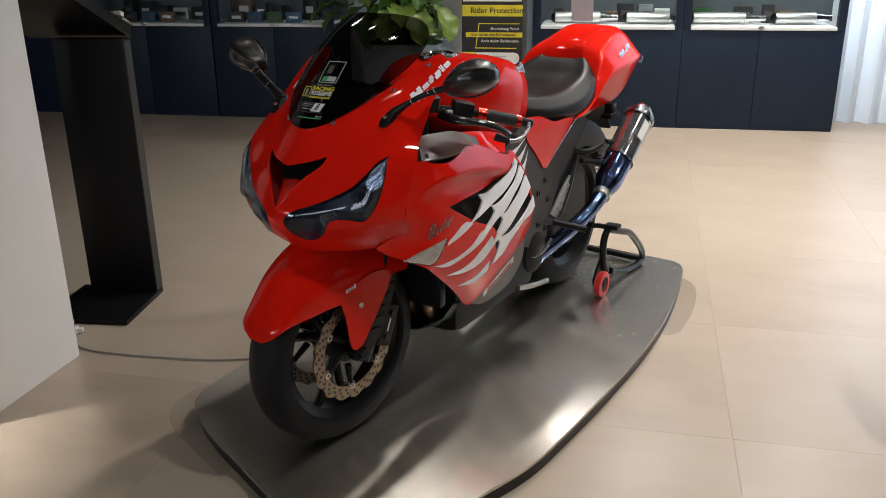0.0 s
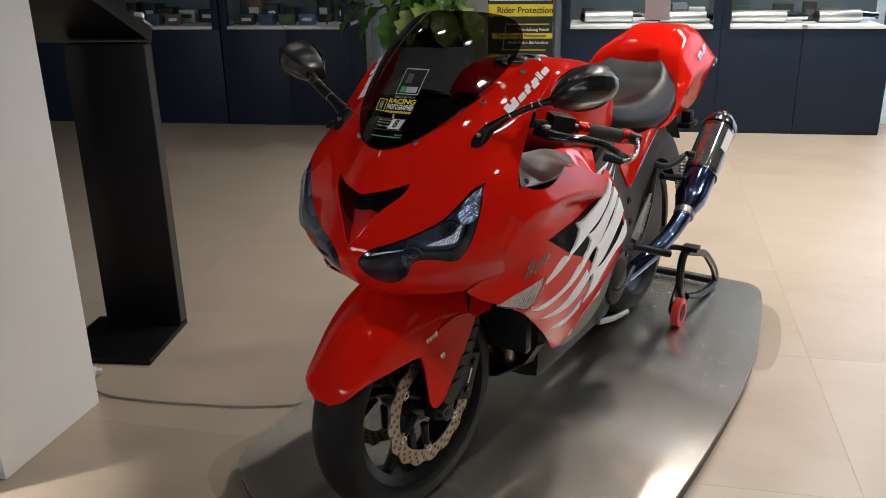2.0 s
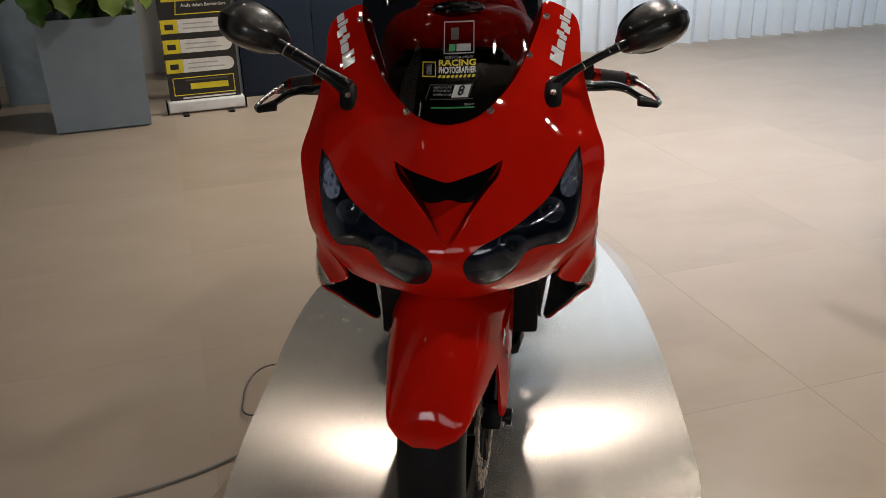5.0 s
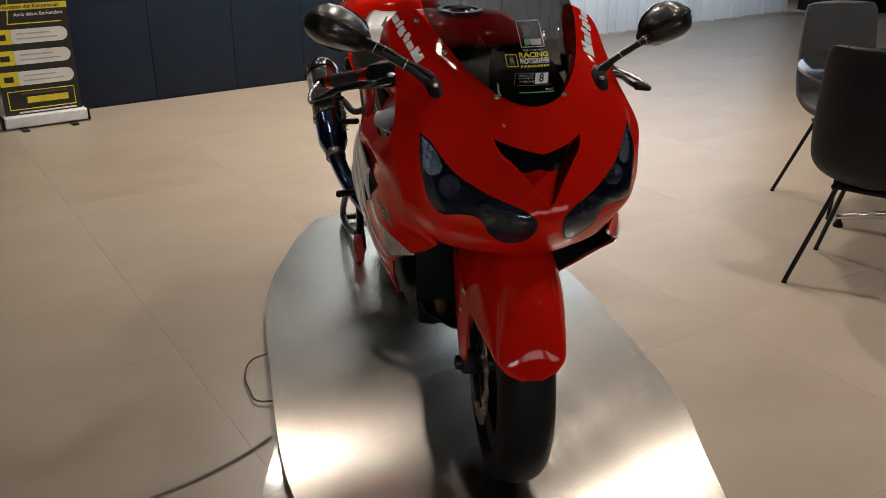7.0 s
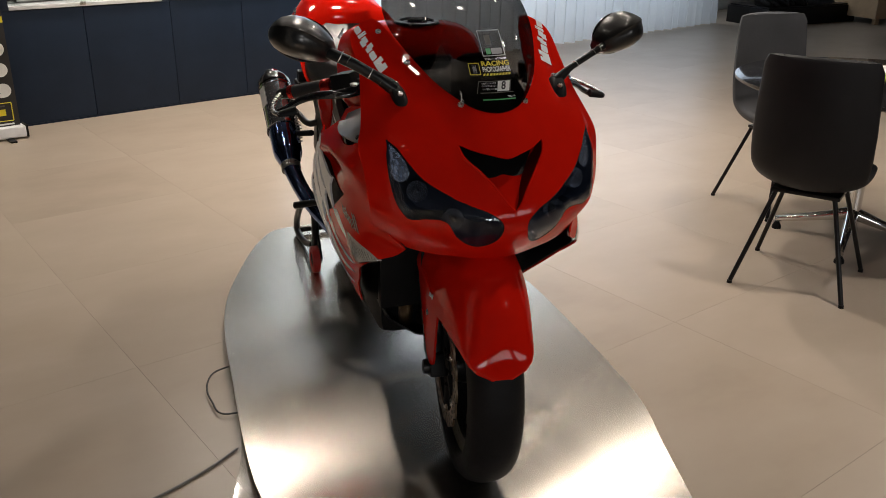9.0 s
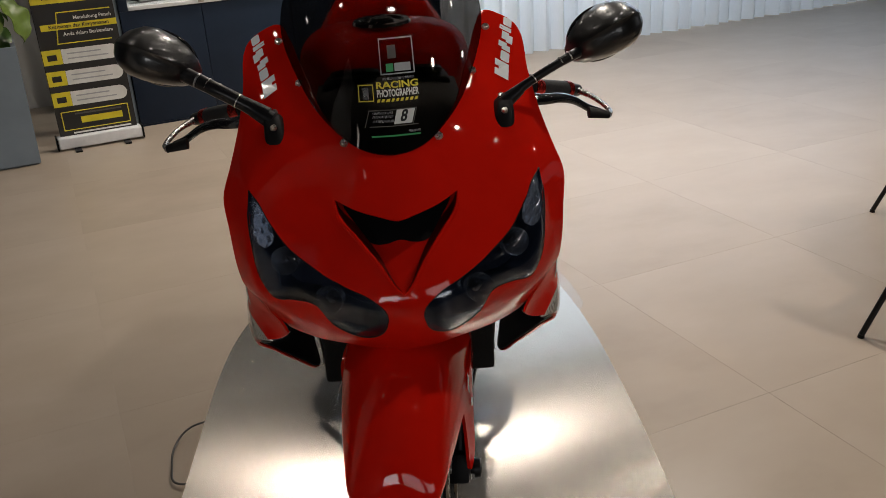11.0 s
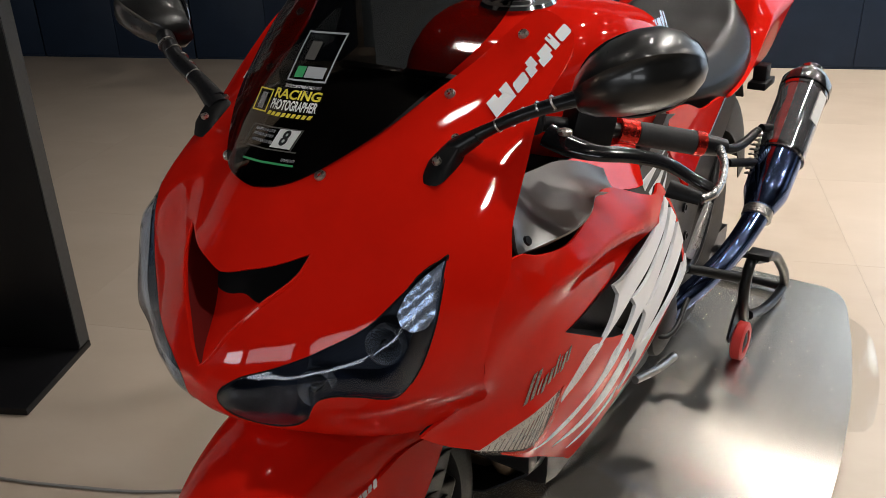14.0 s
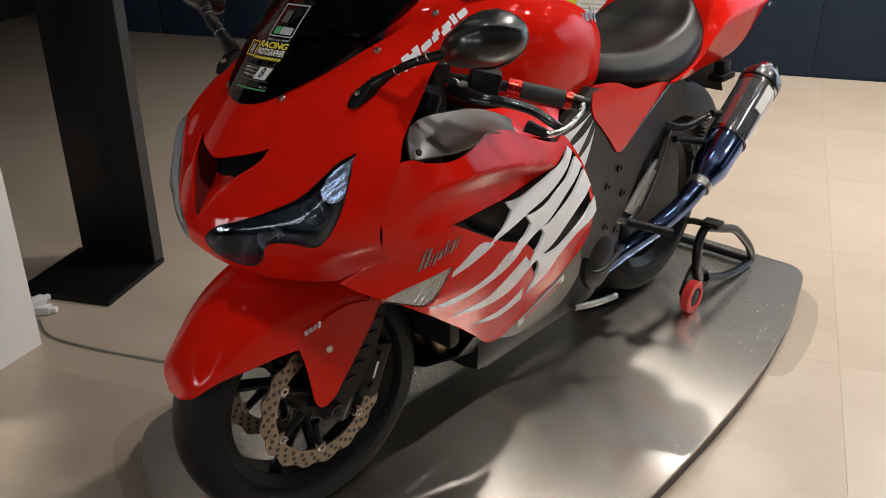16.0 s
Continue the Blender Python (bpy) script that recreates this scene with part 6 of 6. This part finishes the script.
rows = [[guard_point(22 + 3.2 * i, -1 + j / 12) for j in range(25)] for i in range(36)]
guard = part("front_mudguard", moved(solid(loft(rows, False, False), -0.004), STEER), RED, bike, "glossy red front mudguard")
for s in (1, -1):
    leg = sheet(lambda u, v: (0.1035 + 0.019 * max(0.0, min(1.0, (u + 0.06) / 0.10)), u, v), [(-0.035, 0.528), (-0.024, 0.49), (-0.014, 0.43), (-0.006, 0.383), (0.004, 0.371), (0.02, 0.374), (0.06, 0.42), (0.099, 0.468), (0.14, 0.525), (0.162, 0.563), (0.13, 0.585), (0.04, 0.585)], (), 0, 0.006, 0.014, mirror=s < 0)
    part("fork_guard", moved(leg, STEER), RED, guard, "red fork guard")
    part("screw", moved(lathe([(0, 0), (0, 0.0085), (0.003, 0.0075), (0.003, 0.004), (0.0015, 0.003), (0.0015, 0)], 14), STEER @ Matrix.Translation((s * 0.1205, 0.030, 0.507)) @ Matrix.Diagonal((s, 1, 1, 1))), STEEL, guard)
    marks("small_mark", blocks([(0.009, 1), (0.009, 0.9), (0.009, 0.9), (0.009, 1)], 0.010, 0.002, 0.2), lambda b: moved(b, STEER @ Matrix.Translation((s * 0.1180, -0.005, 0.568)) @ pose(0, 0, 0, 78, 0, 90 * s) @ pose(0, 0, 0, 0, 0, 12)), PALE_DECAL, guard, "small pale mark")

for s in (1, -1):
    vane = sheet(lambda u, v: (0.1175 + 0.01 * (v - 0.4), u, v), [(0.15, 0.572), (0.185, 0.565), (0.172, 0.51), (0.138, 0.438), (0.096, 0.372), (0.052, 0.348), (0.02, 0.365), (0.055, 0.42), (0.10, 0.475)], (), 0, 0.006, 0.016, mirror=s < 0)
    rear = part("rear_vane", moved(vane, STEER), BLACK, guard, "ribbed black rear vane")
    for k in range(5):
        u, v = 0.066 + 0.019 * k, 0.412 + 0.030 * k
        part("vane_rib", moved(tube([(s * (0.1185 + 0.01 * (q - 0.4)), p, q) for p, q in ((u, v), (u + 0.018, v + 0.002), (u + 0.036, v - 0.002))], [0.001, 0.0032, 0.001], 6), STEER), BLACK, rear)

# rear end: swingarm, pegs, chain, exhausts
for s in (1, -1):
    arm = part("swingarm", loft([[(s * (x + 0.018 * c), y, z + h * d) for c, d in ((-1, -1), (1, -1), (1, 1), (-1, 1))] for x, y, z, h in ((0.13, 0.98, 0.42, 0.05), (0.145, 1.2, 0.40, 0.045), (0.145, 1.40, 0.37, 0.035), (0.145, 1.54, 0.365, 0.03))]), SATIN_BLACK, bike, "black swingarm", smooth=False)
    part("spool", moved(lathe([(0, 0), (0, 0.014), (0.012, 0.009), (0.02, 0.009), (0.03, 0.016), (0.034, 0.014), (0.034, 0)], 16), Matrix.Translation((s * 0.165, 1.47, 0.345)) @ Matrix.Diagonal((s, 1, 1, 1))), BLACK, arm)
    heel = part("heel_guard", sheet(lambda u, v: (0.205, u, v), [(1.043, 0.512), (1.085, 0.488), (1.125, 0.482), (1.165, 0.55), (1.208, 0.622), (1.196, 0.624), (1.12, 0.575)], (), 0, 0.006, 0.03, smooth=False, mirror=s < 0), ALLOY, bike, "brushed alloy heel guard")
    for k in range(3):
        part("guard_rib", tube([(s * 0.2065, 1.085 + 0.018 * k, 0.515 - 0.006 * k), (s * 0.2065, 1.180 + 0.007 * k, 0.600 - 0.004 * k)], 0.003, 6), STEEL, heel)
    hanger = part("footrest_hanger", tube([(s * 0.19, 1.0, 0.50), (s * 0.20, 1.08, 0.475), (s * 0.195, 1.20, 0.56), (s * 0.17, 1.32, 0.68)], 0.013), SATIN_BLACK, bike, "black footrest hanger")
    part("foot_peg", tube([(s * 0.205, 1.06, 0.475), (s * 0.30, 1.15, 0.437)], [0.012, 0.013], 10), BLACK, hanger, "black ribbed foot peg")
    part("rear_hanger", tube([(s * 0.15, 1.22, 0.74), (s * 0.205, 1.32, 0.69), (s * 0.23, 1.46, 0.70)], 0.012), SATIN_BLACK, bike)
    part("passenger_peg", tube([(s * 0.205, 1.30, 0.66), (s * 0.24, 1.42, 0.63)], 0.011), BLACK, bike)
    part("return_spring", tube([(s * (0.235 + 0.011 * math.cos(k * 1.25)), 1.40 + 0.011 * math.sin(k * 1.25) + 0.001 * k, 0.60 + 0.0022 * k) for k in range(50)], 0.0028, 5, 1), STEEL, bike, "bright coil spring")
    pipe = part("exhaust_system", tube([(s * 0.10, 0.98, 0.26), (s * 0.17, 1.07, 0.35), (s * 0.235, 1.17, 0.425), (s * 0.265, 1.27, 0.475), (s * 0.285, 1.34, 0.53)], [0.026, 0.027, 0.028, 0.029, 0.031], 16), BLUED, bike, "heat-blued exhaust link pipe")
    a, b = Vector((s * 0.283, 1.335, 0.525)), Vector((s * 0.288, 1.735, 0.805))
    d = (b - a).normalized()
    q = Matrix.Translation(a) @ d.to_track_quat("X", "Z").to_matrix().to_4x4()
    part("pipe_collar", moved(lathe([(-0.012, 0.03), (-0.01, 0.037), (0.012, 0.037), (0.014, 0.03)], 24, closed=True), q), STEEL, pipe, "steel pipe clamp")
    part("blued_cone", moved(lathe([(0.014, 0.033), (0.016, 0.037), (0.06, 0.0525), (0.07, 0.0545), (0.175, 0.0575), (0.177, 0.03)], 28), q), BLUED, pipe, "blue titanium cone")
    part("muffler_sleeve", moved(lathe([(0.1775, 0.052), (0.179, 0.0615), (0.40, 0.0615), (0.402, 0.052)], 32), q), CARBON, pipe, "glossy black muffler sleeve")
    for k in (0.182, 0.389):
        part("muffler_band", moved(lathe([(k, 0.0618), (k, 0.0634), (k + 0.010, 0.0634), (k + 0.010, 0.0618)], 32, closed=True), q), CHROME, pipe)
    part("end_cap", moved(lathe([(0.4025, 0.060), (0.404, 0.065), (0.43, 0.065), (0.458, 0.048), (0.459, 0.03)], 32), q), GLOSS_BLACK, pipe, "black muffler end cap")
    part("outlet", moved(lathe([(0.44, 0.0295), (0.482, 0.0295), (0.484, 0.031), (0.484, 0.026), (0.44, 0.025)], 28, closed=True), q), CHROME, pipe, "chrome outlet tip")
    part("muffler_badge", moved(box(0.29, 0.385, -0.016, 0.016, 0.0, 0.0012), q @ pose(0, 0, 0, 90 if s > 0 else -90, 0, 0) @ pose(0, 0, 0, -25 * s, 0, 0) @ Matrix.Translation((0, 0, 0.0612))), BANNER_WHITE, pipe, "pale maker's badge", smooth=False)
    part("muffler_strap", tube([(s * 0.235, 1.47, 0.705), (s * 0.262, 1.52, 0.695)], 0.012), SATIN_BLACK, pipe)
part("rear_hugger", solid(loft([[(x, AXLE_R.y + q * math.cos(radians(f)), AXLE_R.z + q * math.sin(radians(f))) for x, q in ((-0.118, 0.30), (-0.116, 0.37), (-0.105, 0.405), (-0.06, 0.418), (0, 0.42), (0.06, 0.418), (0.105, 0.405), (0.116, 0.37), (0.118, 0.30))] for f in range(16, 136, 8)], False, False), 0.003), BLACK, bike, "matt black rear inner mudguard")
for s in (1, -1):
    plate = part("swingarm_cover", sheet(lambda u, v: (0.178, u, v), [(0.98, 0.44), (1.06, 0.38), (1.30, 0.37), (1.42, 0.44), (1.40, 0.56), (1.33, 0.66), (1.22, 0.72), (1.10, 0.64), (1.02, 0.55)], (), 0, 0.012, 0.03, mirror=s < 0), BLACK, bike, "black lower side cover")
    for k in range(5):
        a = radians(72 * k + 20)
        part("star_mark", tube([(s * 0.1795, 1.215 + 0.006 * math.cos(a), 0.585 + 0.006 * math.sin(a)), (s * 0.1795, 1.215 + 0.024 * math.cos(a), 0.585 + 0.028 * math.sin(a))], [0.004, 0.001], 5), SILVER_DECAL, plate, "pale star mark")
    lip = [(0.243, 0.435, 0.897), (0.248, 0.50, 0.873), (0.252, 0.56, 0.857), (0.240, 0.62, 0.84)]
    inn = [(0.195, 0.40, 0.945), (0.190, 0.52, 0.925), (0.188, 0.62, 0.905), (0.190, 0.70, 0.88)]
    part("inner_side_panel", solid(loft([[(s * Vector(p).lerp(Vector(q), t).x, *Vector(p).lerp(Vector(q), t).yz) for p, q in zip(spline(lip, 4), spline(inn, 4))] for t in (0, 0.3, 0.6, 1.0)], False, False), 0.003), RED, bike, "red inner side panel")
part("chain", tube([(0.10, 1.0, 0.46), (0.10, 1.46, 0.46)], 0.012, 6), STEEL, bike)
part("side_stand", tube([(0.17, 0.86, 0.27), (0.19, 0.95, 0.255), (0.20, 1.04, 0.245)], 0.010), ALLOY, bike, "folded alloy side stand")
part("gear_lever", tube([(0.20, 0.86, 0.40), (0.225, 0.88, 0.39), (0.23, 1.0, 0.43)], 0.006), SATIN_BLACK, bike)
part("clutch_cover", moved(lathe([(0, 0), (0, 0.08), (0.012, 0.075), (0.022, 0.05), (0.022, 0)], 28), Matrix.Translation((0.195, 0.92, 0.40))), BLACK, bike)


# ---- rear paddock stand ----
st = thing("paddock_stand", "black tubular rear paddock stand with red wheels under the motorcycle", "stand", m=BIKE)
part("cross_bar", tube([(-0.205, 1.88, 0.072), (0.0, 1.89, 0.072), (0.275, 1.88, 0.072)], 0.014), SATIN_BLACK, st)
for s in (1.0, -0.74):
    part("side_tube", tube([(s * 0.276, 1.885, 0.075), (s * 0.278, 1.86, 0.12), (s * 0.276, 1.76, 0.21), (s * 0.272, 1.70, 0.255), (s * 0.265, 1.60, 0.29), (s * 0.255, 1.50, 0.325)], 0.0145, 12), SATIN_BLACK, st, "bent black side tube")
    part("lower_tube", tube([(s * 0.276, 1.88, 0.072), (s * 0.272, 1.78, 0.07), (s * 0.262, 1.68, 0.082), (s * 0.25, 1.56, 0.118)], 0.014, 12), SATIN_BLACK, st)
    part("upright", tube([(s * 0.25, 1.53, 0.335), (s * 0.25, 1.475, 0.30), (s * 0.248, 1.47, 0.21), (s * 0.245, 1.52, 0.13)], 0.015, 12), SATIN_BLACK, st)
    part("hook", tube([(s * 0.25, 1.50, 0.335), (s * 0.21, 1.49, 0.338), (s * 0.185, 1.48, 0.335)], 0.011), SATIN_BLACK, st)
    part("hook_plate", box(min(s * 0.24, s * 0.30), max(s * 0.24, s * 0.30), 1.48, 1.53, 0.332, 0.350, 0.005), BLACK, st)
    part("wheel_bracket", sheet(lambda u, v: (0.239 * abs(s), u, v), [(1.40, 0.115), (1.43, 0.085), (1.60, 0.065), (1.66, 0.08), (1.56, 0.15), (1.49, 0.20), (1.44, 0.17)], (), 0, 0.007, 0.03, mirror=s < 0), SATIN_BLACK, st, "drilled wheel bracket")
    tw = part("stand_wheel", moved(lathe([(-0.015, 0.034), (-0.017, 0.046), (-0.012, 0.055), (0.012, 0.055), (0.017, 0.046), (0.015, 0.034)], 32, closed=True), Matrix.Translation((s * 0.265, 1.43, DECK + 0.055))), WHEEL_RED, st, "red polyurethane wheel")
    part("wheel_core", moved(lathe([(-0.016, 0.0), (-0.016, 0.012), (-0.010, 0.033), (0.010, 0.033), (0.016, 0.012), (0.016, 0)], 24), Matrix.Translation((s * 0.265, 1.43, DECK + 0.055))), BLACK, tw)


# ---- floor tiles ----
PITCH, JOINT = 0.86, 0.0006
grid = Matrix.Translation((1.216, 0.247, 0)) @ pose(0, 0, 0, 0, 0, -2.5)
tile_mesh = finish(box(JOINT / 2, PITCH - JOINT / 2, JOINT / 2, PITCH - JOINT / 2, -0.0035, 0.0, 0.0002, 1), "tile", TILE, False)
rnd = random.Random(3)
for i in range(-8, 14):
    for j in range(-7, 7):
        m = grid @ Matrix.Translation((i * PITCH, j * PITCH, 0))
        c = m @ Vector((PITCH / 2, PITCH / 2, 0))
        if X0 - 0.1 < c.x < X1 + 0.1 and Y0 - 0.1 < c.y < Y1 + 0.1:
            t = new("tile", tile_mesh)
            t.parent = floor
            t.matrix_local = m
